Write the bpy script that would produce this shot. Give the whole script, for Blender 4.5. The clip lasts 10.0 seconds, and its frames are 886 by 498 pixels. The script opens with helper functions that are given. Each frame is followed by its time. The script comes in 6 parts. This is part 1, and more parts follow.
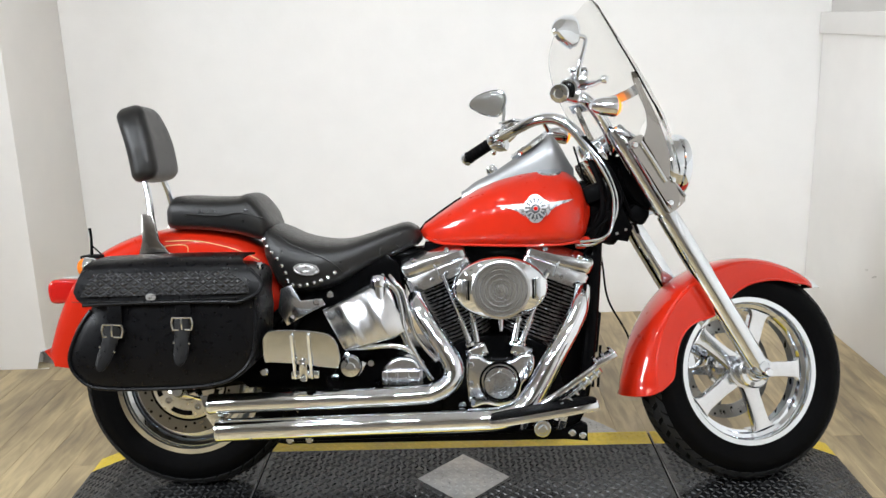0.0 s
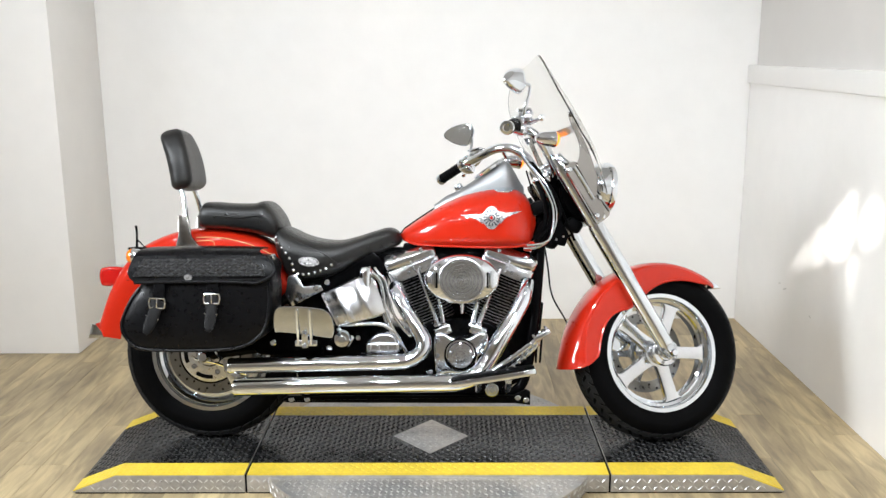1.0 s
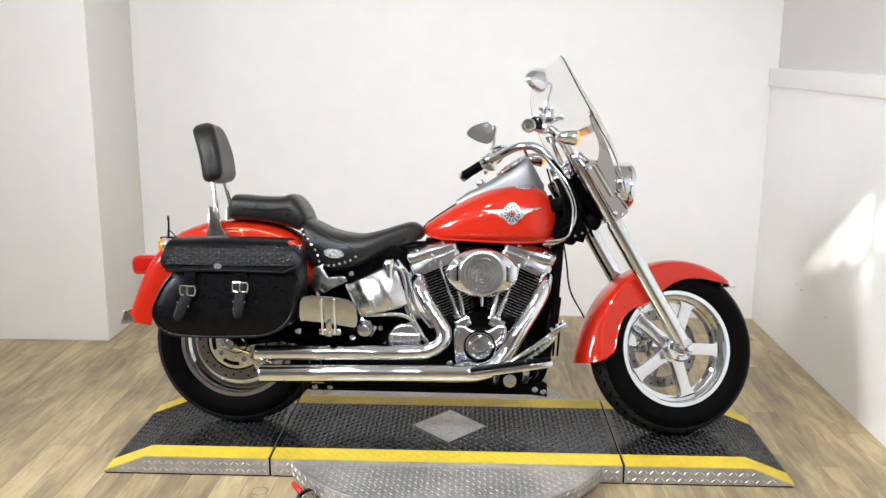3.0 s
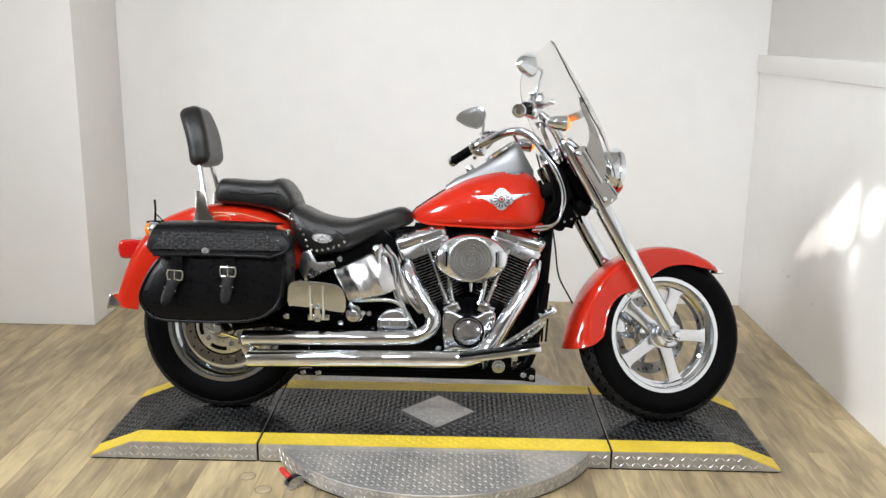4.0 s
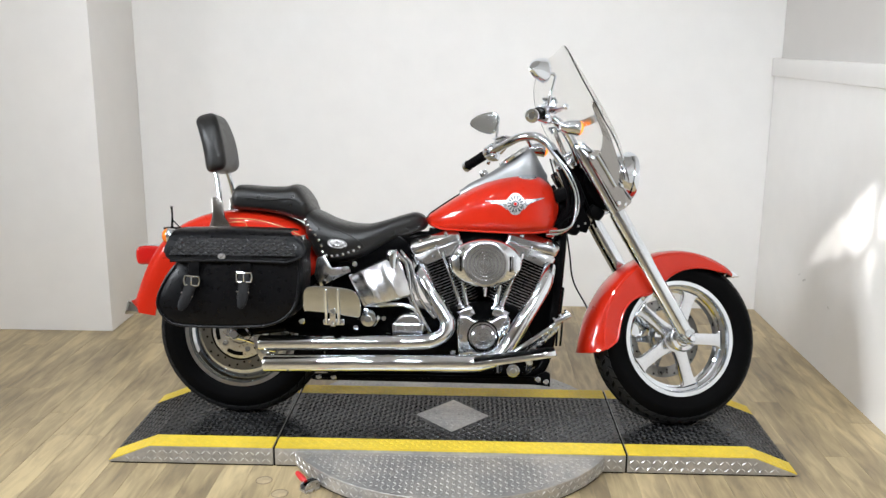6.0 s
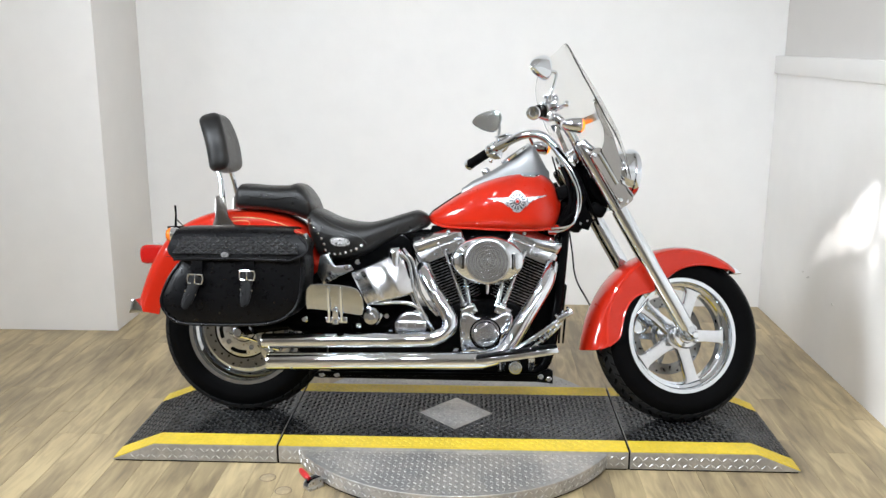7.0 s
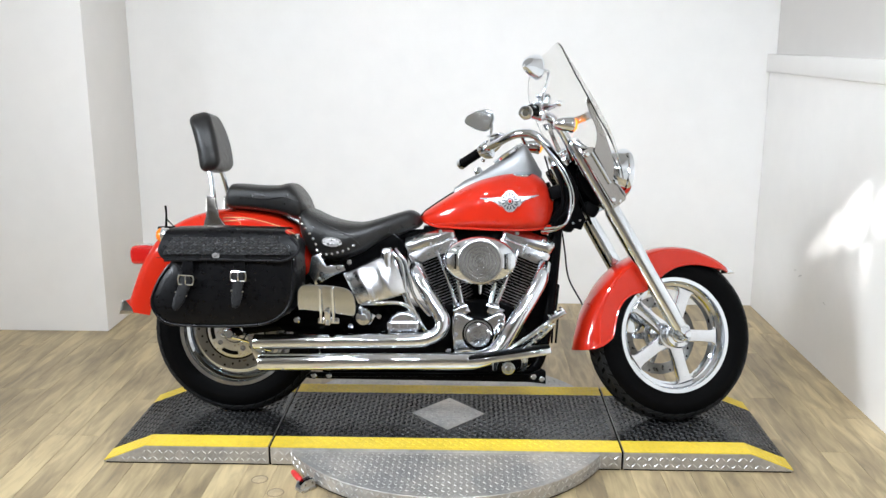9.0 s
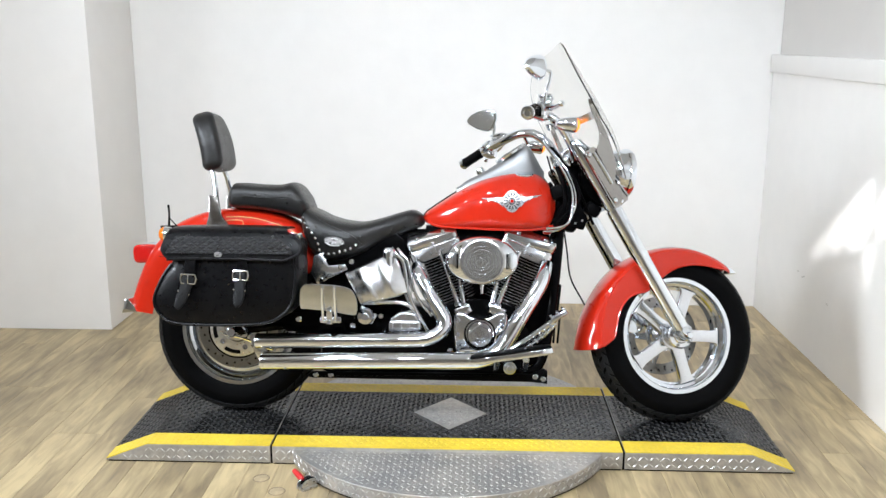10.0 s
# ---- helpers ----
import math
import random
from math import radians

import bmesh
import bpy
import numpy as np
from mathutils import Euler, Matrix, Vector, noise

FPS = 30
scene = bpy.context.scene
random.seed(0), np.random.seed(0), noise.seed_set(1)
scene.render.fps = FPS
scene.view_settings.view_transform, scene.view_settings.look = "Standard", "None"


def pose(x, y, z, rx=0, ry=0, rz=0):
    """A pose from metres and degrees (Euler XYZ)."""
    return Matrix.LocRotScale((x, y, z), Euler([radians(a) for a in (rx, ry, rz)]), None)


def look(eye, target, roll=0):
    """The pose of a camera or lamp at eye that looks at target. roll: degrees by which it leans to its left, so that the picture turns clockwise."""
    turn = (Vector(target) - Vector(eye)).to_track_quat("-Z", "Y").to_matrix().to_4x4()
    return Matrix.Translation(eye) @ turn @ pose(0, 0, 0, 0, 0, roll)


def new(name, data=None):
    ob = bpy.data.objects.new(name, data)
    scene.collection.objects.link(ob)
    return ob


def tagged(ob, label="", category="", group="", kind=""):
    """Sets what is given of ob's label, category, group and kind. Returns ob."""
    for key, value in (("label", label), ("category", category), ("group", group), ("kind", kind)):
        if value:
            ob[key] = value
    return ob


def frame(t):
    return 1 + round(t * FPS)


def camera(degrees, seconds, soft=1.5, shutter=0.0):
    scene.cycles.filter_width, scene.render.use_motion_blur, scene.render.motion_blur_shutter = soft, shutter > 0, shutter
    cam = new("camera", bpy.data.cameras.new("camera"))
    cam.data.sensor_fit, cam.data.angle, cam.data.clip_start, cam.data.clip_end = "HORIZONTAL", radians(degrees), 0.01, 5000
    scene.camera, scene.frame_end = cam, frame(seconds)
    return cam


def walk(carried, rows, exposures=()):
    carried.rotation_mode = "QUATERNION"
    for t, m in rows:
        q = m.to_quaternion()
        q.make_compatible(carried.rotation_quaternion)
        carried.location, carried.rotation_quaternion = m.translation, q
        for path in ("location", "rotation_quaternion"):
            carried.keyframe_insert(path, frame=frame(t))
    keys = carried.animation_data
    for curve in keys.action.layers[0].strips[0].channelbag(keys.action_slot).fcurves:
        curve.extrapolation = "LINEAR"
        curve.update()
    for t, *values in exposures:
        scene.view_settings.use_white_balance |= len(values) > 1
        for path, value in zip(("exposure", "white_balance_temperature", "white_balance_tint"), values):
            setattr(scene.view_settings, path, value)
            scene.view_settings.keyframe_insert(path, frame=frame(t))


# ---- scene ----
cam = camera(52.6, 10.0, soft=1.45)
PATH = [
    (0, (0.005, -2.413, 1.408), (-0.028, -0.478, 0.907), -1.7),
    (0.5, (0.112, -2.774, 1.442), (-0.001, -0.831, 0.982), -0.3),
    (1, (0.068, -3.068, 1.459), (0.058, -1.115, 1.027), -0.2),
    (1.5, (0.041, -3.176, 1.448), (0.01, -1.225, 1.009), 0.9),
    (2, (0.052, -3.167, 1.441), (-0.011, -1.218, 0.998), 0.9),
    (3.3, (0.069, -3.157, 1.459), (0.01, -1.205, 1.029), 0.3),
    (3.5, (0.061, -3.161, 1.457), (-0.004, -1.209, 1.025), 0.2),
    (4, (0.058, -3.147, 1.455), (0.032, -1.201, 0.991), 0.9),
    (4.5, (0.05, -3.152, 1.454), (0.004, -1.203, 1.01), 0.8),
    (5, (0.059, -3.154, 1.454), (0.016, -1.206, 1.006), 1.0),
    (5.5, (0.058, -3.156, 1.458), (0.009, -1.209, 1.006), 0.7),
    (7, (0.076, -3.172, 1.445), (0.002, -1.225, 0.996), 0.1),
    (7.5, (0.08, -3.167, 1.449), (0.012, -1.22, 0.998), -0.2),
    (8, (0.077, -3.161, 1.447), (0.019, -1.214, 0.991), 0.0),
    (8.5, (0.073, -3.159, 1.454), (0.009, -1.21, 1.008), 0.3),
    (9, (0.074, -3.157, 1.452), (0.018, -1.211, 0.997), 0.1),
    (9.5, (0.078, -3.157, 1.45), (0.014, -1.212, 0.987), 0.3),
    (10, (0.083, -3.16, 1.453), (0.017, -1.213, 0.997), 0.2),
]
# exposure follows the clip's own metering
EXPOSURES = [(0.0, -0.17, 6520, 10), (1.0, -0.09, 6540, 10), (2.0, -0.09, 6540, 10), (3.5, -0.23, 6580, 11), (4.5, -0.32, 6590, 11), (5.5, -0.29, 6530, 11), (7.0, -0.21, 6370, 10), (8.0, -0.14, 6310, 10), (9.0, -0.10, 6290, 10), (10.0, -0.08, 6280, 10)]
walk(cam, [(t, look(eye, target, roll)) for t, eye, target, roll in PATH], EXPOSURES)

# ---- light ----
world = bpy.data.worlds.new("world")
scene.world = world
world.use_nodes = True
world.node_tree.nodes["Background"].inputs[0].default_value = (0.9, 0.95, 1.0, 1)
world.node_tree.nodes["Background"].inputs[1].default_value = 0.3

CEIL = 3.3
LAMPS = [(x, y) for y in (-1.0, -2.6, -4.2) for x in (-2.3, -0.8, 0.7)]
LAMP_POWER = 6.8
# unseen fill panel: x, y, power, target, spread
PANELS = [(-3.6, -1.9, 45.0, (1.66, -0.3, 0.8), 85)]
WASHERS = [(x, -2.9, 3.08) for x in (-1.65, -1.0, -0.35, 0.3, 0.9, 1.4)]
WASHER_POWER = 118.0


def area_lamp(name, m, size, power, color=(0.87, 0.935, 1.0), spread=180, shape="DISK"):
    d = bpy.data.lights.new(name, "AREA")
    d.shape, d.size, d.energy, d.color, d.spread = shape, size, power, color, radians(spread)
    ob = new(name, d)
    ob.matrix_world = m
    return ob


# ---- materials ----
def mat(name, base, rough=0.5, metal=0.0, var=0.1, scale=8.0, fine=60.0, bump=0.0, bump_scale=150.0, coat=0.0,
        rvar=0.08, second=None, trans=0.0, ior=1.45, spec=0.5, coat_rough=0.03):
    m = bpy.data.materials.new(name)
    m.use_nodes = True
    nt = m.node_tree
    b = nt.nodes["Principled BSDF"]
    tc = nt.nodes.new("ShaderNodeTexCoord")

    def nz(s, detail=5.0):
        n = nt.nodes.new("ShaderNodeTexNoise")
        n.inputs["Scale"].default_value, n.inputs["Detail"].default_value = s, detail
        nt.links.new(tc.outputs["Object"], n.inputs["Vector"])
        return n

    def rng(src, lo, hi, a=0.3, c=0.7):
        r = nt.nodes.new("ShaderNodeMapRange")
        r.inputs[1].default_value, r.inputs[2].default_value, r.inputs[3].default_value, r.inputs[4].default_value = a, c, lo, hi
        nt.links.new(src, r.inputs[0])
        return r.outputs[0]

    big, small = nz(scale), nz(fine)
    mul = nt.nodes.new("ShaderNodeMath")
    mul.operation = "MULTIPLY"
    nt.links.new(rng(big.outputs["Fac"], 1 - var, 1 + var), mul.inputs[0])
    nt.links.new(rng(small.outputs["Fac"], 1 - var * 0.6, 1 + var * 0.6), mul.inputs[1])
    val = mul.outputs[0]
    mix = nt.nodes.new("ShaderNodeMix")
    mix.data_type = "RGBA"
    mix.inputs[6].default_value = (*base, 1)
    mix.inputs[7].default_value = (*(second or base), 1)
    nt.links.new(rng(big.outputs["Fac"], 0, 1, 0.4, 0.62), mix.inputs[0])
    vm = nt.nodes.new("ShaderNodeVectorMath")
    vm.operation = "SCALE"
    nt.links.new(mix.outputs[2], vm.inputs[0])
    nt.links.new(val, vm.inputs["Scale"])
    nt.links.new(vm.outputs[0], b.inputs["Base Color"])
    nt.links.new(rng(small.outputs["Fac"], max(0.0, rough - rvar), min(1.0, rough + rvar)), b.inputs["Roughness"])
    b.inputs["Metallic"].default_value = metal
    b.inputs["Coat Weight"].default_value = coat
    b.inputs["Coat Roughness"].default_value = coat_rough
    b.inputs["Transmission Weight"].default_value = trans
    b.inputs["IOR"].default_value = ior
    b.inputs["Specular IOR Level"].default_value = spec
    if bump:
        n = nz(bump_scale, 3.0)
        bp = nt.nodes.new("ShaderNodeBump")
        bp.inputs["Strength"].default_value, bp.inputs["Distance"].default_value = bump, 0.004
        nt.links.new(n.outputs["Fac"], bp.inputs["Height"])
        nt.links.new(bp.outputs["Normal"], b.inputs["Normal"])
    return m


def glow(name, color, strength):
    m = bpy.data.materials.new(name)
    m.use_nodes = True
    b = m.node_tree.nodes["Principled BSDF"]
    b.inputs["Base Color"].default_value = (*color, 1)
    b.inputs["Emission Color"].default_value = (*color, 1)
    b.inputs["Emission Strength"].default_value = strength
    return m


RED = mat("red_paint", (0.46, 0.017, 0.005), 0.3, 0.0, 0.05, 3, 30, coat=0.85, rvar=0.03, spec=0.1, coat_rough=0.035)
CHROME = mat("chrome", (0.83, 0.875, 0.93), 0.04, 1.0, 0.03, 6, 40, rvar=0.015, bump=0.07, bump_scale=14)
CHROME_SOFT = mat("satin_chrome", (0.66, 0.70, 0.75), 0.16, 1.0, 0.06, 10, 60, rvar=0.06)
POLISH = mat("polished_aluminium", (0.75, 0.77, 0.80), 0.17, 1.0, 0.05, 10, 80, rvar=0.05)
ALU = mat("cast_aluminium", (0.6, 0.6, 0.6), 0.32, 1.0, 0.1, 14, 90, bump=0.15)
FIN = mat("machined_fin", (0.33, 0.33, 0.335), 0.28, 0.9, 0.15, 20, 90)
LEATHER = mat("black_leather", (0.003, 0.003, 0.0036), 0.32, spec=0.19, metal=0.0, var=0.1, scale=6, fine=70, bump=0.06, bump_scale=260, rvar=0.08)
VINYL = mat("seat_vinyl", (0.0095, 0.0092, 0.009), 0.34, 0.0, 0.2, 5, 60, spec=0.5, bump=0.25, bump_scale=420, rvar=0.07)
RUBBER = mat("tyre_rubber", (0.0022, 0.0022, 0.0024), 0.48, 0.0, 0.25, 10, 80, spec=0.045, bump=0.2, bump_scale=240)
# paler than the sidewall: light on the tread blocks put into their colour
TREAD_RUBBER = mat("lit_tread_rubber", (0.014, 0.014, 0.0144), 0.6, 0.0, 0.3, 14, 90, spec=0.2, bump=0.2, bump_scale=240)
WORN_LEATHER = mat("worn_black_leather", (0.0042, 0.0042, 0.0046), 0.34, spec=0.4, var=0.25, scale=30, fine=120, bump=0.2, bump_scale=320)
BLACK = mat("black_enamel", (0.0022, 0.0022, 0.0024), 0.14, 0.0, 0.1, 8, 50, spec=0.05)
MATT = mat("black_plastic", (0.003, 0.003, 0.0033), 0.5, 0.0, 0.15, 10, 60, spec=0.04)
DULL = mat("dull_chrome", (0.55, 0.57, 0.585), 0.24, 1.0, 0.03, 10, 60, rvar=0.01)
STEEL = mat("brake_steel", (0.25, 0.245, 0.235), 0.3, 1.0, 0.05, 12, 60, rvar=0.04)
LENS_RED = mat("red_lens", (0.4, 0.008, 0.006), 0.12, 0.0, 0.05, 8, 40, coat=0.6)
LENS_AMBER = glow("lit_amber_lens", (1.0, 0.22, 0.012), 2.0)
LENS_AMBER_OFF = mat("amber_lens", (0.7, 0.16, 0.01), 0.12, 0.0, 0.05, 8, 40, coat=0.6)
GLASS = mat("windscreen_polycarbonate", (0.91, 0.91, 0.895), 0.02, 0.0, 0.02, 4, 20, rvar=0.015, trans=1.0, ior=1.16)
LAMP_GLASS = mat("headlamp_glass", (0.95, 0.95, 0.95), 0.05, 0.0, 0.02, 10, 40, trans=1.0, ior=1.4)
WALL = mat("white_wall_paint", (0.85, 0.828, 0.80), 0.55, 0.0, 0.025, 0.9, 9, second=(0.835, 0.805, 0.77), bump=0.06, bump_scale=120)
HALL_PAINT = mat("beige_hall_paint", (0.47, 0.44, 0.40), 0.6, 0.0, 0.06, 1.5, 12, bump=0.06, bump_scale=120)
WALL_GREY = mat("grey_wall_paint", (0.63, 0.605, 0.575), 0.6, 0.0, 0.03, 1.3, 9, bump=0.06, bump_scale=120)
CEILING = mat("ceiling_paint", (0.62, 0.61, 0.60), 0.8, 0.0, 0.04, 2, 20)
DECK = mat("black_deck_paint", (0.0045, 0.0045, 0.005), 0.24, 0.0, 0.35, 3, 40, second=(0.011, 0.011, 0.011), bump=0.05, bump_scale=120, rvar=0.10, spec=0.4)
DECK_TREAD = mat("worn_black_tread", (0.011, 0.011, 0.0115), 0.32, 0.0, 0.35, 3, 40, second=(0.04, 0.04, 0.04), rvar=0.1, spec=0.45)
YELLOW = mat("yellow_safety_paint", (0.74, 0.54, 0.05), 0.45, 0.0, 0.12, 5, 60, bump=0.1, bump_scale=90)
TREAD = mat("worn_tread_steel", (0.53, 0.52, 0.505), 0.32, 0.45, 0.08, 10, 60, rvar=0.08)
PLATE = mat("diamond_plate", (0.40, 0.39, 0.375), 0.34, 0.55, 0.22, 7, 60, second=(0.42, 0.395, 0.36), bump=0.05, bump_scale=60, rvar=0.06)
RED_GRIP = mat("red_vinyl_grip", (0.6, 0.03, 0.03), 0.4, 0.0, 0.1, 20, 80)
DASH = mat("grey_dash_metal", (0.30, 0.305, 0.31), 0.38, 0.75, 0.05, 10, 60, rvar=0.05)
BRACKET = mat("satin_plate", (0.38, 0.36, 0.34), 0.16, 1.0, 0.02, 10, 60, rvar=0.02)
BADGE_GREY = mat("badge_enamel", (0.06, 0.062, 0.068), 0.3, 0.2, 0.08, 30, 90)
SCUFF = mat("grey_scuff", (0.64, 0.62, 0.59), 0.6, 0.0, 0.2, 60, 200)
PLUG = mat("tan_plastic", (0.43, 0.34, 0.21), 0.5, 0.0, 0.15, 20, 90)
PLUG_RIM = mat("brown_plastic", (0.25, 0.19, 0.12), 0.5, 0.0, 0.15, 20, 90)
GOLD = mat("gold_line_paint", (0.62, 0.42, 0.16), 0.4, 0.0, 0.1, 30, 90)
SILVER = mat("badge_silver", (0.33, 0.325, 0.32), 0.3, 0.6, 0.08, 30, 90)


def brushed(name, base, rough):
    m = mat(name, base, rough, 1.0, 0.02, 20, 120, rvar=0.005)
    nt = m.node_tree
    tg = nt.nodes.new("ShaderNodeTangent")
    tg.direction_type, tg.axis = "RADIAL", "Y"
    b = nt.nodes["Principled BSDF"]
    b.inputs["Anisotropic"].default_value = 0.6
    nt.links.new(tg.outputs[0], b.inputs["Tangent"])
    return m


BRUSHED = brushed("turned_aluminium", (0.54, 0.545, 0.555), 0.24)


def rolled():
    """Chrome over rolled sheet: reflections drawn out along the sheet's height."""
    m = mat("rolled_chrome", (0.74, 0.755, 0.78), 0.20, 1.0, 0.03, 6, 40, rvar=0.02)
    b = m.node_tree.nodes["Principled BSDF"]
    tg = m.node_tree.nodes.new("ShaderNodeTangent")
    tg.direction_type, tg.axis = "RADIAL", "Z"
    m.node_tree.links.new(tg.outputs[0], b.inputs["Tangent"])
    b.inputs["Anisotropic"].default_value = 0.9
    b.inputs["Anisotropic Rotation"].default_value = 0.25
    return m


ROLLED = rolled()


def floor_material():
    m = bpy.data.materials.new("oak_vinyl_plank")
    m.use_nodes = True
    nt = m.node_tree
    b = nt.nodes["Principled BSDF"]
    tc = nt.nodes.new("ShaderNodeTexCoord")
    oi = nt.nodes.new("ShaderNodeObjectInfo")
    off = nt.nodes.new("ShaderNodeVectorMath")
    off.operation = "MULTIPLY_ADD"
    comb = nt.nodes.new("ShaderNodeCombineXYZ")
    for i in range(3):
        nt.links.new(oi.outputs["Random"], comb.inputs[i])
    off.inputs[1].default_value = (37.0, 53.0, 11.0)
    nt.links.new(comb.outputs[0], off.inputs[0])
    nt.links.new(tc.outputs["Object"], off.inputs[2])
    mp = nt.nodes.new("ShaderNodeMapping")
    mp.inputs["Scale"].default_value = (7.0, 1.0, 1.0)
    nt.links.new(off.outputs[0], mp.inputs["Vector"])
    grain = nt.nodes.new("ShaderNodeTexNoise")
    grain.inputs["Scale"].default_value, grain.inputs["Detail"].default_value, grain.inputs["Distortion"].default_value = 5.0, 8.0, 0.8
    nt.links.new(mp.outputs[0], grain.inputs["Vector"])
    blot = nt.nodes.new("ShaderNodeTexNoise")
    blot.inputs["Scale"].default_value, blot.inputs["Detail"].default_value = 1.6, 3.0
    mp2 = nt.nodes.new("ShaderNodeMapping")
    mp2.inputs["Scale"].default_value = (3.2, 1.0, 1.0)
    nt.links.new(off.outputs[0], mp2.inputs["Vector"])
    nt.links.new(mp2.outputs[0], blot.inputs["Vector"])
    ramp = nt.nodes.new("ShaderNodeValToRGB")
    e = ramp.color_ramp.elements
    e[0].position, e[0].color = 0.36, (0.235, 0.182, 0.112, 1)
    e[1].position, e[1].color = 0.63, (0.575, 0.455, 0.255, 1)
    mid = e.new(0.5)
    mid.color = (0.405, 0.313, 0.178, 1)
    add = nt.nodes.new("ShaderNodeMath")
    add.operation = "MULTIPLY_ADD"
    add.inputs[1].default_value = 0.42
    nt.links.new(grain.outputs["Fac"], add.inputs[0])
    sc = nt.nodes.new("ShaderNodeMath")
    sc.operation = "MULTIPLY"
    sc.inputs[1].default_value = 0.58
    nt.links.new(blot.outputs["Fac"], sc.inputs[0])
    nt.links.new(sc.outputs[0], add.inputs[2])
    nt.links.new(add.outputs[0], ramp.inputs[0])
    mr = nt.nodes.new("ShaderNodeMapRange")
    mr.inputs[3].default_value, mr.inputs[4].default_value = 0.87, 1.08
    nt.links.new(oi.outputs["Random"], mr.inputs[0])
    vm = nt.nodes.new("ShaderNodeVectorMath")
    vm.operation = "SCALE"
    nt.links.new(ramp.outputs[0], vm.inputs[0])
    nt.links.new(mr.outputs[0], vm.inputs["Scale"])
    nt.links.new(vm.outputs[0], b.inputs["Base Color"])
    b.inputs["Roughness"].default_value = 0.42
    bp = nt.nodes.new("ShaderNodeBump")
    bp.inputs["Strength"].default_value, bp.inputs["Distance"].default_value = 0.12, 0.003
    nt.links.new(grain.outputs["Fac"], bp.inputs["Height"])
    nt.links.new(bp.outputs["Normal"], b.inputs["Normal"])
    return m


PLANK = floor_material()


def basket_weave():
    """Leather tooled with crossed diagonal lines."""
    m = mat("basket_weave_leather", (0.010, 0.010, 0.0112), 0.34, 0.0, 0.2, 6, 70, spec=0.55)
    nt = m.node_tree
    b = nt.nodes["Principled BSDF"]
    tc = nt.nodes.new("ShaderNodeTexCoord")
    ridges = []
    for ang in (57, -57):
        mp = nt.nodes.new("ShaderNodeMapping")
        mp.inputs["Rotation"].default_value = (0, radians(ang), 0)
        w = nt.nodes.new("ShaderNodeTexWave")
        w.bands_direction = "X"
        w.inputs["Scale"].default_value, w.inputs["Distortion"].default_value = 20.0, 0.0
        nt.links.new(tc.outputs["Object"], mp.inputs["Vector"])
        nt.links.new(mp.outputs[0], w.inputs["Vector"])
        r = nt.nodes.new("ShaderNodeMapRange")
        r.inputs[1].default_value, r.inputs[2].default_value = 0.0, 0.7
        nt.links.new(w.outputs["Fac"], r.inputs[0])
        ridges.append(r)
    mx = nt.nodes.new("ShaderNodeMath")
    mx.operation = "MINIMUM"
    nt.links.new(ridges[0].outputs[0], mx.inputs[0])
    nt.links.new(ridges[1].outputs[0], mx.inputs[1])
    bp = nt.nodes.new("ShaderNodeBump")
    bp.inputs["Strength"].default_value, bp.inputs["Distance"].default_value = 1.0, 0.005
    nt.links.new(mx.outputs[0], bp.inputs["Height"])
    nt.links.new(bp.outputs["Normal"], b.inputs["Normal"])
    return m


WEAVE = basket_weave()


# ---- mesh tools ----
def merge(bm, tmp):
    me = bpy.data.meshes.new("tmp")
    tmp.to_mesh(me)
    tmp.free()
    bm.from_mesh(me)
    bpy.data.meshes.remove(me)
    return bm


def smooth_mesh(me, angle=38):
    me.polygons.foreach_set("use_smooth", [True] * len(me.polygons))
    me.set_sharp_from_angle(angle=radians(angle))


def part(name, bm, material, parent=None, label="", xf=None, angle=38):
    """One mesh object under a thing or part."""
    bmesh.ops.recalc_face_normals(bm, faces=bm.faces)
    me = bpy.data.meshes.new(name)
    bm.to_mesh(me)
    bm.free()
    if xf is not None:
        me.transform(xf)
    smooth_mesh(me, angle)
    me.materials.append(material)
    ob = new(name, me)
    ob.parent = parent
    if label:
        ob["label"] = label
    return ob


def spline(pts, n=8):
    """Points along a smooth curve through pts."""
    p = [Vector(v) for v in pts]
    if len(p) == 2:
        return p
    out = []
    for i in range(len(p) - 1):
        a, b, c, d = p[max(i - 1, 0)], p[i], p[i + 1], p[min(i + 2, len(p) - 1)]
        for k in range(n):
            t = k / n
            out.append(0.5 * ((2 * b) + (c - a) * t + (2 * a - 5 * b + 4 * c - d) * t * t + (3 * b - a - 3 * c + d) * t ** 3))
    out.append(p[-1])
    return out


def lerp_table(table, x):
    """Smooth value at x from rows (x, v)."""
    xs = [r[0] for r in table]
    if x <= xs[0]:
        return table[0][1]
    for i in range(len(xs) - 1):
        if x <= xs[i + 1]:
            t = (x - xs[i]) / (xs[i + 1] - xs[i])
            a, b, c, d = table[max(i - 1, 0)][1], table[i][1], table[i + 1][1], table[min(i + 2, len(xs) - 1)][1]
            return 0.5 * (2 * b + (c - a) * t + (2 * a - 5 * b + 4 * c - d) * t * t + (3 * b - a - 3 * c + d) * t ** 3)
    return table[-1][1]


def loft(bm, rings, closed=True, caps=True):
    vs = [[bm.verts.new(v) for v in ring] for ring in rings]
    n = len(vs[0])
    for a, b in zip(vs, vs[1:]):
        for i in range(n if closed else n - 1):
            j = (i + 1) % n
            bm.faces.new((a[i], a[j], b[j], b[i]))
    if caps and closed:
        bm.faces.new(list(reversed(vs[0])))
        bm.faces.new(vs[-1])
    return bm


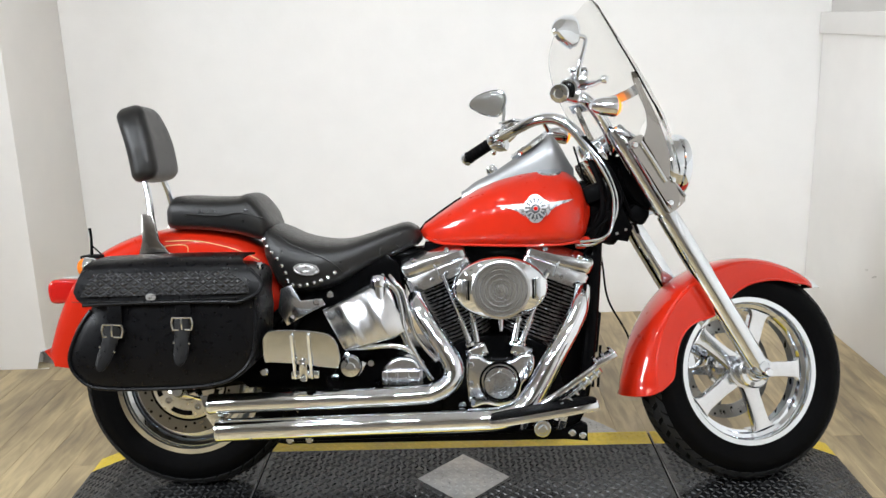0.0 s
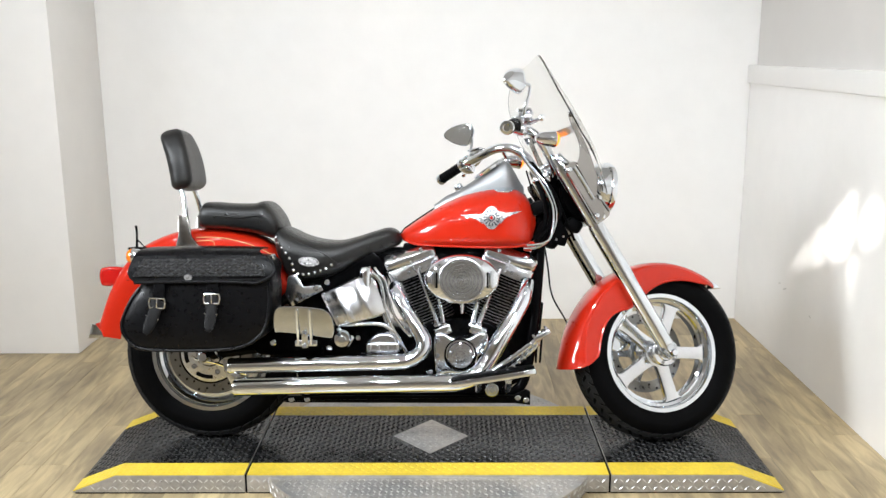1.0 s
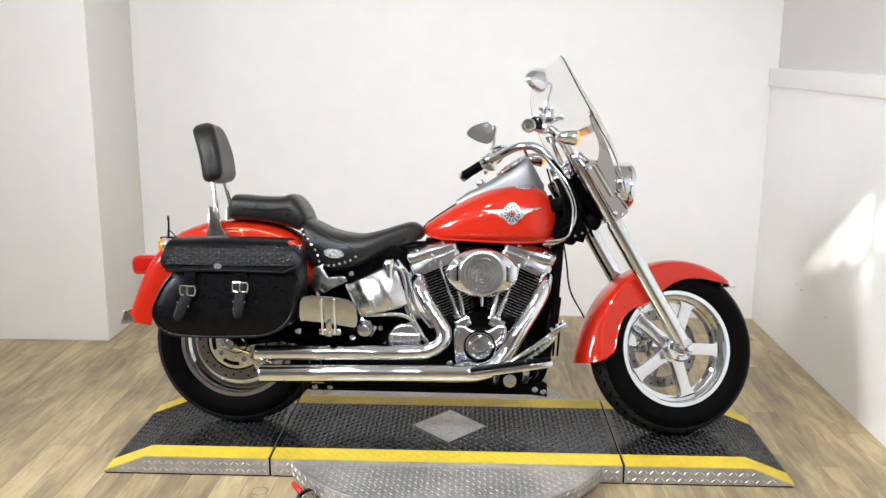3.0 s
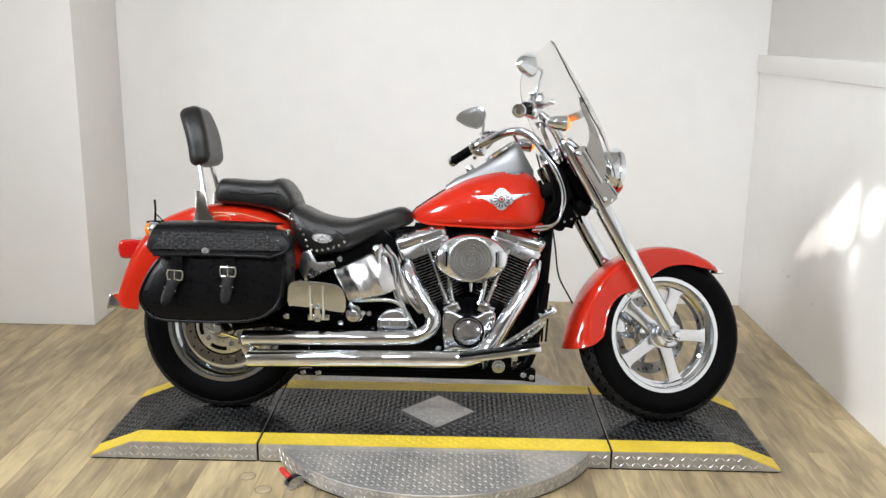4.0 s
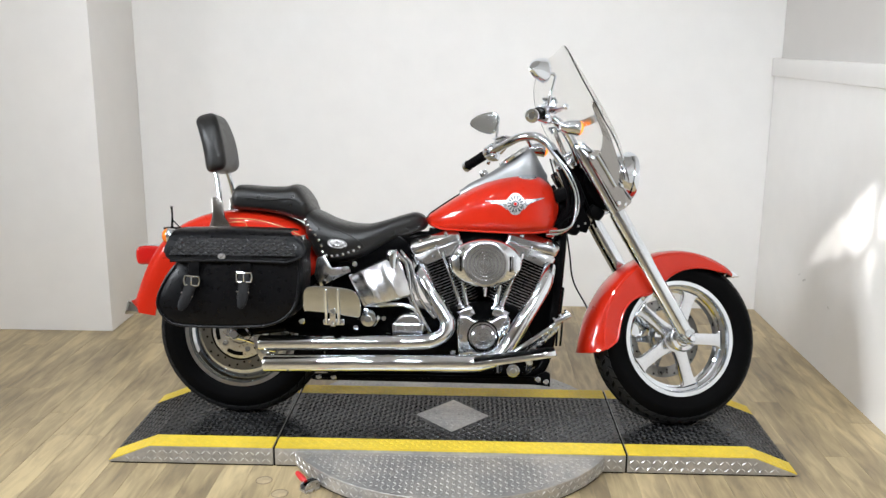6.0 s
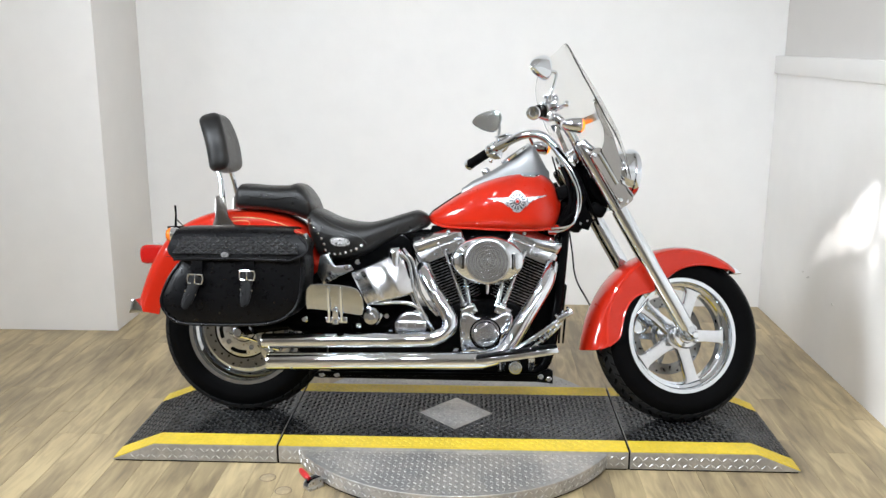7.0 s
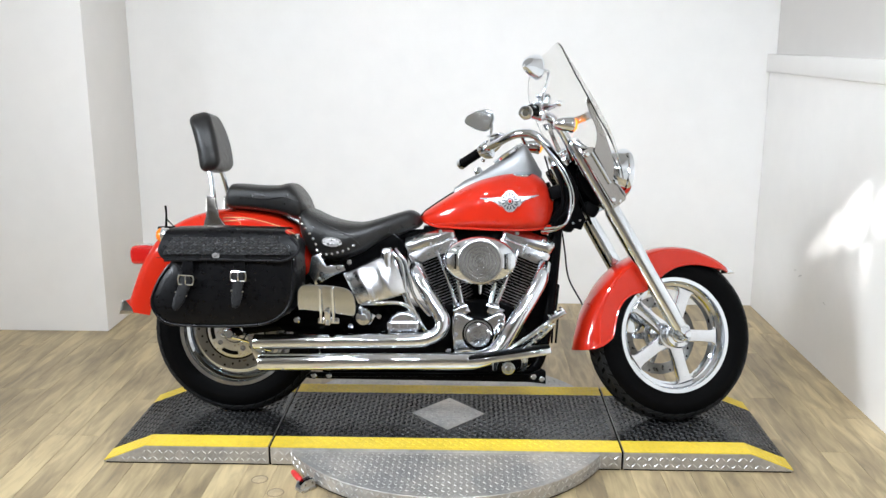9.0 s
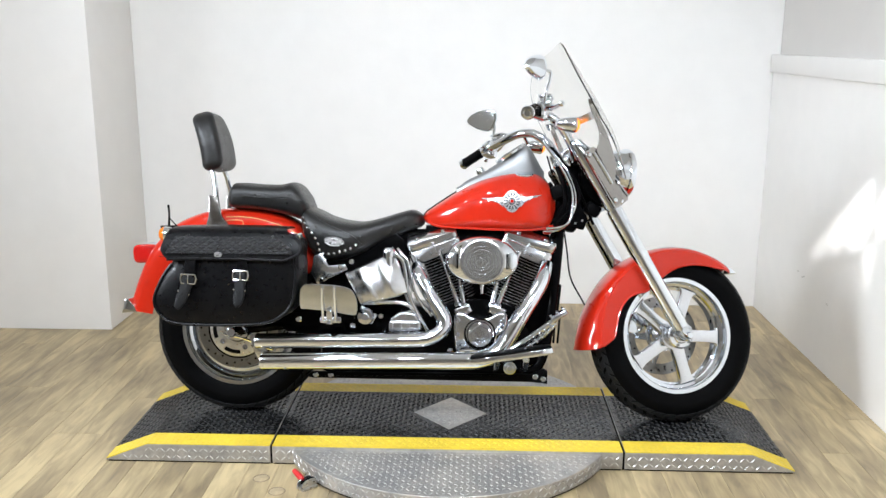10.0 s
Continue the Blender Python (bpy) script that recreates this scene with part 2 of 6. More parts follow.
def tube(bm, pts, r, seg=12, n=8, caps=True):
    """A round bar along a smooth curve; r: one radius, or one per given point."""
    path = spline(pts, n)
    rr = [r] * len(path) if not isinstance(r, (list, tuple)) else [
        lerp_table(list(enumerate(r)), i * (len(r) - 1) / (len(path) - 1)) for i in range(len(path))]
    rings, side = [], None
    for i, p in enumerate(path):
        d = (path[min(i + 1, len(path) - 1)] - path[max(i - 1, 0)]).normalized()
        if side is None:
            side = d.cross(Vector((0, 0, 1)) if abs(d.z) < 0.9 else Vector((0, 1, 0))).normalized()
        side = (side - d * side.dot(d)).normalized()
        up = d.cross(side)
        rings.append([p + (side * math.cos(a) + up * math.sin(a)) * rr[i] for a in (2 * math.pi * k / seg for k in range(seg))])
    return loft(bm, rings, True, caps)


def lathe(bm, profile, centre, axis=(0, 1, 0), seg=40, closed=False):
    """Turns rows (radius, height along the axis) round the axis through centre."""
    ax = Vector(axis).normalized()
    side = ax.cross(Vector((0, 0, 1)) if abs(ax.z) < 0.9 else Vector((1, 0, 0))).normalized()
    up, c = ax.cross(side), Vector(centre)
    rings = []
    for k in range(seg):
        a = 2 * math.pi * k / seg
        d = side * math.cos(a) + up * math.sin(a)
        rings.append([c + d * r + ax * h for r, h in profile])
    vs = [[bm.verts.new(v) for v in ring] for ring in rings]
    n = len(profile)
    for k in range(seg):
        a, b = vs[k], vs[(k + 1) % seg]
        for i in range(n if closed else n - 1):
            j = (i + 1) % n
            bm.faces.new((a[i], a[j], b[j], b[i]))
    bmesh.ops.remove_doubles(bm, verts=[v for ring in vs for v in ring], dist=1e-6)
    return bm


def disc(bm, centre, r, h, axis=(0, 1, 0), seg=28, bevel=0.002):
    """A solid round plate, h thick, centred on centre."""
    b = min(bevel, h / 2.5, r / 2)
    prof = [(0, -h / 2), (r - b, -h / 2), (r, -h / 2 + b), (r, h / 2 - b), (r - b, h / 2), (0, h / 2)]
    return lathe(bm, prof, centre, axis, seg)


def box(bm, c, s, bevel=0.003, rot=None, segs=2):
    t = bmesh.new()
    bmesh.ops.create_cube(t, size=1)
    bmesh.ops.scale(t, vec=s, verts=t.verts)
    if bevel:
        bmesh.ops.bevel(t, geom=list(t.edges), offset=min(bevel, min(s) * 0.45), segments=segs, affect="EDGES", profile=0.5)
    m = Matrix.Translation(c) @ (rot if rot is not None else Matrix.Identity(4))
    t.transform(m)
    return merge(bm, t)


def prism(bm, poly, y0, y1, bevel=0.004, segs=2, axis="y"):
    """A flat outline of (x, z) given depth from y0 to y1."""
    t = bmesh.new()
    a = [t.verts.new((x, y0, z)) for x, z in poly]
    b = [t.verts.new((x, y1, z)) for x, z in poly]
    t.faces.new(a)
    t.faces.new(list(reversed(b)))
    for i in range(len(poly)):
        j = (i + 1) % len(poly)
        t.faces.new((a[j], a[i], b[i], b[j]))
    bmesh.ops.recalc_face_normals(t, faces=t.faces)
    if bevel:
        rim = [e for e in t.edges if abs(e.verts[0].co.y - e.verts[1].co.y) < 1e-6]
        bmesh.ops.bevel(t, geom=rim, offset=bevel, segments=segs, affect="EDGES", profile=0.5)
    if axis == "z":
        t.transform(Matrix(((1, 0, 0, 0), (0, 0, 1, 0), (0, 1, 0, 0), (0, 0, 0, 1))))
    return merge(bm, t)


def smooth_outline(pts, n=5):
    """A closed smooth curve through (x, z) points."""
    p = [Vector((x, 0, z)) for x, z in pts]
    out, m = [], len(p)
    for i in range(m):
        a, b, c, d = p[i - 1], p[i], p[(i + 1) % m], p[(i + 2) % m]
        for k in range(n):
            t = k / n
            q = 0.5 * ((2 * b) + (c - a) * t + (2 * a - 5 * b + 4 * c - d) * t * t + (3 * b - a - 3 * c + d) * t ** 3)
            out.append((q.x, q.z))
    return out


def bolt(bm, c, r=0.008, h=0.008, axis=(0, 1, 0)):
    return lathe(bm, [(0, -h / 2), (r, -h / 2), (r, h * 0.2), (r * 0.7, h / 2), (0, h / 2)], c, axis, 10)


def setting(name, bm, material, label, category, angle=38):
    return tagged(part(name, bm, material, None, label, angle=angle), category=category, kind="structure")


# ---- the room ----
BACK, RIGHT = 1.725, 1.66
floor = setting("floor", box(bmesh.new(), (-1.6, -2.2, -0.054), (7.4, 8.2, 0.1), 0), PLANK, "light oak vinyl plank floor with a matt finish", "floor")
setting("wall_north", box(bmesh.new(), (-1.6, BACK + 0.06, 1.65), (7.4, 0.12, CEIL), 0), WALL, "plain white painted back wall, smooth plaster", "wall")
setting("wall_pier", box(bmesh.new(), (-3.53, 1.435, 1.65), (3.55, 0.574, CEIL), 0.004), WALL, "white painted wall block standing forward of the back wall", "wall")
setting("wall_east", box(bmesh.new(), (RIGHT + 0.10, -2.2, 0.67), (0.2, 7.84, 1.34), 0), WALL, "white painted low side wall under a ledge", "wall")
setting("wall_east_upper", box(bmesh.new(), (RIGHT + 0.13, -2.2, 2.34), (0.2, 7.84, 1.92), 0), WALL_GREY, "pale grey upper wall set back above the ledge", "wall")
setting("ledge_trim", box(bmesh.new(), (RIGHT + 0.085, -2.2, 1.335), (0.21, 7.83, 0.092), 0.006), WALL, "white painted ledge board capping the low wall", "ledge")
setting("wall_west", box(bmesh.new(), (-5.3, -2.2, 1.65), (0.12, 7.84, CEIL), 0), WALL, "plain white painted side wall", "wall")
setting("wall_south", box(bmesh.new(), (-1.6, -6.3, 1.65), (7.4, 0.12, CEIL), 0), HALL_PAINT, "plain beige painted wall behind the camera", "wall")
setting("ceiling", box(bmesh.new(), (-1.6, -2.2, CEIL + 0.06), (7.6, 8.4, 0.12), 0), CEILING, "pale grey painted ceiling with rows of lamps", "ceiling")

PANEL_WHITE = glow("panel_diffuser", (0.94, 0.975, 1.0), 6.0)
LENS_WHITE = glow("lamp_diffuser", (0.95, 0.98, 1.0), 14.0)


def ceiling_lamp(x, y):
    root = tagged(new("ceiling_lamp"), "round white recessed ceiling lamp, switched on", "ceiling lamp", "ceiling lamps")
    root.location = (x, y, CEIL)
    part("housing", lathe(bmesh.new(), [(0.10, 0.0), (0.112, -0.010), (0.104, -0.020), (0.085, -0.016)], (0, 0, 0), (0, 0, 1), 28), CHROME_SOFT, root)
    part("diffuser", disc(bmesh.new(), (0, 0, -0.008), 0.085, 0.008, (0, 0, 1), 28), LENS_WHITE, root)
    return root


for lx, ly in LAMPS:
    ceiling_lamp(lx, ly)
    area_lamp("lamp_light", pose(lx, ly, CEIL - 0.04), 0.18, LAMP_POWER, spread=140)


def fill_panel(x, y, power, target, spread):
    """An added fill panel on a stand, out of view, brightening the room's walls."""
    root = tagged(new("fill_light_panel"), "added white fill light panel on a black stand, out of view, switched on", "studio light", "studio lights")
    root.matrix_world = Matrix.Translation((x, y, 0))
    aim = look((0, 0, 2.25), Vector(target) - Vector((x, y, 0)))
    t = bmesh.new()
    box(t, (0, 0, 0.03), (1.04, 1.04, 0.05), 0.01)
    t.transform(aim)
    part("panel_body", t, MATT, root)
    t = bmesh.new()
    box(t, (0, 0, 0.002), (1.00, 1.00, 0.004), 0.001)
    t.transform(aim)
    part("diffuser", t, PANEL_WHITE, root)
    part("pole", tube(bmesh.new(), [(0, -0.10, 0.02), (0, -0.10, 2.2)], 0.016, 12), MATT, root)
    for k in range(3):
        a = 2 * math.pi * k / 3
        part("stand_leg", tube(bmesh.new(), [(0, -0.06, 0.35), (0.4 * math.cos(a), -0.06 + 0.4 * math.sin(a), 0.012)], 0.010, 8), MATT, root)
    area_lamp("panel_light", Matrix.Translation((x, y, 0)) @ aim @ Matrix.Translation((0, 0, -0.02)), 0.98, power, spread=spread, shape="SQUARE")


for setup in PANELS:
    fill_panel(*setup)


def wall_washer(eye):
    """A short can lamp under the ceiling, tilted at the foot of the back wall."""
    x, y, z = eye
    root = tagged(new("wall_washer"), "lit chrome can lamp hung under the ceiling, facing the wall", "can lamp", "can lamps")
    root.location = eye
    m = look((0, 0, 0), Vector((x * 0.75 - 0.35, 1.65, 0.55)) - Vector(eye))
    can = lathe(bmesh.new(), [(0.0, 0.11), (0.07, 0.10), (0.095, 0.07), (0.10, 0.0), (0.094, 0.0), (0.09, 0.012)], (0, 0, 0), (0, 0, 1), 28)
    can.transform(m)
    part("can", can, CHROME_SOFT, root)
    lens = disc(bmesh.new(), (0, 0, 0.010), 0.088, 0.006, (0, 0, 1), 28)
    lens.transform(m)
    part("diffuser", lens, LENS_WHITE, root)
    part("bracket", tube(bmesh.new(), [(0, -0.05, 0.07), (0, -0.05, CEIL - z)], 0.010, 10), MATT, root)
    d = bpy.data.lights.new("washer_light", "SPOT")
    d.energy, d.spot_size, d.spot_blend, d.shadow_soft_size, d.color = WASHER_POWER, radians(92), 1.0, 0.085, (0.87, 0.935, 1.0)
    new("washer_light", d).matrix_world = Matrix.Translation(eye) @ m @ Matrix.Translation((0, 0, -0.01))


for washer_eye in WASHERS:
    wall_washer(washer_eye)


PLUGS = [(-0.625, -0.398), (-0.553, -0.486)]


# narrow spotlights on a track, added out of view to lay the side wall's light patch
def add_patch_spots(eye, aims):
    root = tagged(new("patch_spots"), "added black ceiling track of small narrow spotlights, out of view, lighting the wall patch", "spotlight")
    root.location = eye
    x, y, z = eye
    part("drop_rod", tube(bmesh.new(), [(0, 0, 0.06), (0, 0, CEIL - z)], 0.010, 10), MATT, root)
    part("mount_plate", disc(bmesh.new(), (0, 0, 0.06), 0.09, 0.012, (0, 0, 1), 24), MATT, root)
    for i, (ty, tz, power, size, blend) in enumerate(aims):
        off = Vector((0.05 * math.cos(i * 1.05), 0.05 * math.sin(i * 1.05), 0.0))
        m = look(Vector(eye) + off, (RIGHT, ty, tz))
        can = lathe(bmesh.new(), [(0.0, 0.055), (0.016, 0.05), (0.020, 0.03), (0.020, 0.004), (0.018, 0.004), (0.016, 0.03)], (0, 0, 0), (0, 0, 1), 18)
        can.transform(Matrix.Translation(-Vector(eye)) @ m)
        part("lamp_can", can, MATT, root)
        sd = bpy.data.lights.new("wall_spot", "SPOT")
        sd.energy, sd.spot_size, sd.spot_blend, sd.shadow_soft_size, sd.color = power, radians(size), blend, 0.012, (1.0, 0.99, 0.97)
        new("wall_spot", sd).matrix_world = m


# overlapping cones build up the patch; the fixture itself is made up
add_patch_spots((-1.2, -1.5, 2.72), [(0.50, 0.73, 950.0, 3.6, 0.7), (0.68, 0.64, 800.0, 2.8, 0.8), (0.84, 0.555, 600.0, 2.0, 0.9), (0.94, 0.50, 320.0, 1.6, 1.0), (0.43, 0.86, 600.0, 1.7, 0.9), (0.25, 0.82, 800.0, 3.0, 0.8), (0.37, 0.61, 500.0, 1.7, 1.0), (0.36, 0.52, 220.0, 1.5, 1.0), (0.52, 0.68, 90.0, 9.0, 1.0)])


# ---- the turntable platform ----
ZP = 0.068          # deck height
HALF_W = 0.295      # half the deck's depth
STRIPE = 0.088
table = tagged(new("motorcycle_turntable"), "low black diamond-plate turntable with yellow edges on the floor", "platform")


def tread_bars(bm, x0, x1, y0, y1, place, pitch=0.019, length=0.017, width=0.0042, height=0.0016, inside=None):
    """Raised bars in the crossed pattern of diamond plate, laid by place(u, v, h)."""
    nu, nv = int((x1 - x0) / pitch), max(1, int((y1 - y0) / pitch))
    for i in range(nu):
        for j in range(nv):
            u, v = x0 + (i + 0.5) * (x1 - x0) / nu, y0 + (j + 0.5) * (y1 - y0) / nv
            if inside and not inside(u, v):
                continue
            s = 1 if (i + j) % 2 else -1
            ca, sa = math.cos(s * 0.75), math.sin(s * 0.75)
            pts = []
            for a, b, h in ((-0.5, 0, 0), (0, -0.5, 0), (0.5, 0, 0), (0, 0.5, 0), (-0.2, 0, 1), (0.2, 0, 1)):
                p, q = a * length, b * width
                pts.append(bm.verts.new(place(u + p * ca - q * sa, v + p * sa + q * ca, h * height)))
            e0, e1, e2, e3, t0, t1 = pts
            for f in ((e0, e1, t1, t0), (e1, e2, t1), (e2, e3, t0, t1), (e3, e0, t0)):
                bm.faces.new(f)
    return bm


def flat(z):
    return lambda u, v, h: (u, v, z + h)


# the round base
part("turntable_disc", disc(bmesh.new(), (0, 0, 0.034), 0.612, 0.052, (0, 0, 1), 96, 0.002), PLATE, table, "bright steel diamond-plate disc")
bars = bmesh.new()
tread_bars(bars, -0.6, 0.6, -0.6, -HALF_W - 0.01, flat(0.060), inside=lambda u, v: u * u + v * v < 0.355)
tread_bars(bars, -0.6, 0.6, HALF_W + 0.01, 0.6, flat(0.060), inside=lambda u, v: u * u + v * v < 0.355)


def on_rim(u, v, h):
    a = u / 0.612
    return ((0.612 + h) * math.sin(a), -(0.612 + h) * math.cos(a), v)


tread_bars(bars, -0.68, 0.68, 0.012, 0.058, on_rim, pitch=0.019, length=0.021, width=0.0055, height=0.002)
tagged(part("disc_tread", bars, TREAD, table), kind="stuff")
part("base_ring", disc(bmesh.new(), (0, 0, 0.004), 0.605, 0.008, (0, 0, 1), 96, 0.001), MATT, table, "black rubber base ring")

# deck: a middle section and two ramped ends
# black strip puts the shadow gap between deck and floor into colour
part("shadow_gap_strip", box(bmesh.new(), (0, 0, 0.003), (1.21, 0.582, 0.006), 0.001), MATT, table, "black strip standing for the shadow gap under the deck")
SEAM, BEND, TIP = 0.612, 1.05, 1.2


def end_profile(s, drop=0.0):
    return [(s * (SEAM + 0.004), ZP - drop), (s * BEND, ZP - drop), (s * TIP, 0.009), (s * TIP, 0.006), (s * (SEAM + 0.004), 0.006)]


part("middle_deck", box(bmesh.new(), (0, 0, ZP / 2 + 0.003), (2 * SEAM - 0.006, 2 * HALF_W, ZP - 0.006), 0.0015), PLATE, table, "steel diamond-plate deck section")
ends = []
for s in (-1, 1):
    ends.append(part("ramp", prism(bmesh.new(), end_profile(s), -HALF_W, HALF_W, 0.0015), PLATE, table, "sloping steel ramp section", angle=20))
    # the ramps' shadow gap, again a black strip
    part("shadow_gap_strip", box(bmesh.new(), (s * (SEAM + TIP) / 2, 0, 0.003), (TIP - SEAM - 0.014, 2 * HALF_W - 0.008, 0.006), 0.001), MATT, table, "black strip standing for the shadow gap under the deck")
    box(b := bmesh.new(), (s * SEAM, 0, ZP / 2), (0.007, 2 * HALF_W - 0.01, ZP - 0.004), 0)
    part("seam_strip", b, MATT, table, "black rubber seam")


def ramp_z(u):
    return ZP if abs(u) < BEND else ZP - (abs(u) - BEND) / (TIP - BEND) * (ZP - 0.010)


def sheet(bm, xs, y0, y1, lift, thick=0.002):
    """A thin sheet over the deck along xs, following the ramps."""
    top = [(x, ramp_z(x) + lift) for x in xs]
    prism(bm, top + [(x, z - thick) for x, z in reversed(top)], y0, y1, 0)
    return bm


for xs in ((-SEAM + 0.004, SEAM - 0.004), (SEAM + 0.006, BEND, TIP - 0.002), (-TIP + 0.002, -BEND, -SEAM - 0.006)):
    part("deck_panel", sheet(bmesh.new(), xs, -HALF_W + STRIPE, HALF_W - STRIPE, 0.003, 0.006), DECK, table, "black painted tread panel", angle=20)
    for y0, y1 in ((-HALF_W + 0.001, -HALF_W + STRIPE), (HALF_W - STRIPE, HALF_W - 0.001)):
        part("edge_stripe", sheet(bmesh.new(), xs, y0, y1, 0.003, 0.006), YELLOW, table, "yellow painted safety edge", angle=20)
tb = bmesh.new()


def in_diamond(u, v, grow=0.0):
    return abs(u - 0.005) / (0.137 + grow) + abs(v - 0.012) / (0.149 + grow) < 1


def on_deck(u, v, h):
    return (u, v, ramp_z(u) + 0.003 + h)


yin = HALF_W - STRIPE
tread_bars(tb, -1.19, 1.19, -yin, yin, on_deck, pitch=0.0185, length=0.0205, width=0.006, height=0.003, inside=lambda u, v: not in_diamond(u, v, 0.01) and abs(abs(u) - SEAM) > 0.015)
tagged(part("deck_tread", tb, DECK_TREAD, table), kind="stuff")
ts = bmesh.new()
for y in (-HALF_W + STRIPE / 2, HALF_W - STRIPE / 2):
    tread_bars(ts, -1.18, 1.18, y - STRIPE / 2 + 0.006, y + STRIPE / 2 - 0.006, on_deck, pitch=0.0185, length=0.0195, width=0.0055, height=0.0016, inside=lambda u, v: abs(abs(u) - SEAM) > 0.015)
tagged(part("stripe_tread", ts, YELLOW, table), kind="stuff")
dia = [(0.005 - 0.137, 0.012), (0.005, 0.012 - 0.149), (0.005 + 0.137, 0.012), (0.005, 0.012 + 0.149)]
part("diamond_inlay", prism(bmesh.new(), dia, ZP + 0.001, ZP + 0.0045, 0.0008, 1, "z"), PLATE, table, "bare steel diamond-shaped inlay plate")
di = bmesh.new()
tread_bars(di, -0.13, 0.14, -0.13, 0.155, flat(ZP + 0.0045), pitch=0.02, inside=lambda u, v: in_diamond(u, v, -0.02))
tagged(part("inlay_tread", di, TREAD, table), kind="stuff")
side = bmesh.new()


def on_side(u, v, h):
    return (u, -HALF_W - h, v)


tread_bars(side, -SEAM + 0.01, -0.54, 0.01, ZP - 0.008, on_side, pitch=0.019, length=0.021, width=0.0055, height=0.002)
tread_bars(side, 0.54, SEAM - 0.01, 0.01, ZP - 0.008, on_side, pitch=0.019, length=0.021, width=0.0055, height=0.002)
for s in (-1, 1):
    a, b = sorted((s * (SEAM + 0.01), s * 1.14))
    tread_bars(side, a, b, 0.008, ZP - 0.008, on_side, pitch=0.019, length=0.021, width=0.0055, height=0.002, inside=lambda u, v: v < ramp_z(u) - 0.014)
tagged(part("side_tread", side, TREAD, table), kind="stuff")


# the small clamp that locks the turntable
def clamp():
    root = tagged(new("toggle_clamp"), "small steel toggle clamp with a red vinyl handle beside the turntable", "clamp")
    root.matrix_world = pose(-0.452, -0.452, 0.0, 0, 0, 45)
    part("clamp_base", box(bmesh.new(), (-0.008, 0, 0.005), (0.058, 0.040, 0.010), 0.002), ALU, root)
    for y in (-0.013, 0.013):
        cheek = bmesh.new()
        prism(cheek, smooth_outline([(-0.034, 0.010), (-0.034, 0.026), (-0.015, 0.036), (0.012, 0.034), (0.020, 0.022), (0.018, 0.010)], 3), y - 0.002, y + 0.002, 0.0007, 1)
        part("cheek", cheek, ALU, root)
    for x, z in ((-0.020, 0.024), (0.008, 0.024)):
        part("pivot_pin", tube(bmesh.new(), [(x, -0.018, z), (x, 0.018, z)], 0.0035, 10), CHROME_SOFT, root)
    part("lever_arm", box(bmesh.new(), (-0.006, 0, 0.026), (0.05, 0.012, 0.010), 0.002), MATT, root)
    part("handle", tube(bmesh.new(), [(-0.018, 0.010, 0.030), (-0.016, 0.026, 0.032), (-0.012, 0.052, 0.034), (-0.008, 0.072, 0.035)], [0.007, 0.010, 0.010, 0.008], 14), RED_GRIP, root, "red vinyl-dipped handle")


clamp()

# ---- the motorcycle ----
# x forward, -y its right side; it leans on its stand and its bars are turned left
bike = tagged(new("motorcycle"), "red cruiser motorcycle with chrome engine, windscreen and black saddlebag", "motorcycle")
bike.matrix_world = Matrix.Translation((0, 0.02, ZP + 0.004)) @ pose(0, 0, 0, -10, 0, 0)
RAKE = radians(32)
NECK = Vector((0.43, 0, 0.95))
STEER = Matrix.Translation(NECK) @ Matrix.Rotation(radians(16.5), 4, Vector((-math.sin(RAKE), 0, math.cos(RAKE)))) @ Matrix.Translation(-NECK)
AX = Vector((0.506, 0, -0.862))     # down the fork


def P(name, bm, material, parent=None, label="", xf=None, angle=38):
    return part(name, bm, material, parent or bike, label, xf, angle)


def each(name, bm, material, parent=None, label="", xf=None):
    """Every separate piece of bm as a part of its own."""
    left = set(bm.verts)
    while left:
        todo, island = [next(v for v in bm.verts if v in left)], []
        left.discard(todo[0])
        while todo:
            v = todo.pop()
            island.append(v)
            for e in v.link_edges:
                o = e.other_vert(v)
                if o in left:
                    left.discard(o)
                    todo.append(o)
        one = bmesh.new()
        made = {v: one.verts.new(v.co) for v in island}
        for f in {f for v in island for f in v.link_faces}:
            one.faces.new([made[v] for v in f.verts])
        P(name, one, material, parent, label, xf)
    bm.free()


# -- wheels --
def tyre_mesh(c, R, w):
    prof = []
    for k in range(25):
        a = radians(-118 + 236 * k / 24)
        prof.append((R - 0.062 + 0.062 * math.cos(a), w / 2 * math.copysign(abs(math.sin(a)) ** 0.8, math.sin(a))))
    prof = [(R - 0.105, -w / 2 * 0.72)] + prof[3:-3] + [(R - 0.105, w / 2 * 0.72)]
    return lathe(bmesh.new(), prof, c, (0, 1, 0), 72, True)


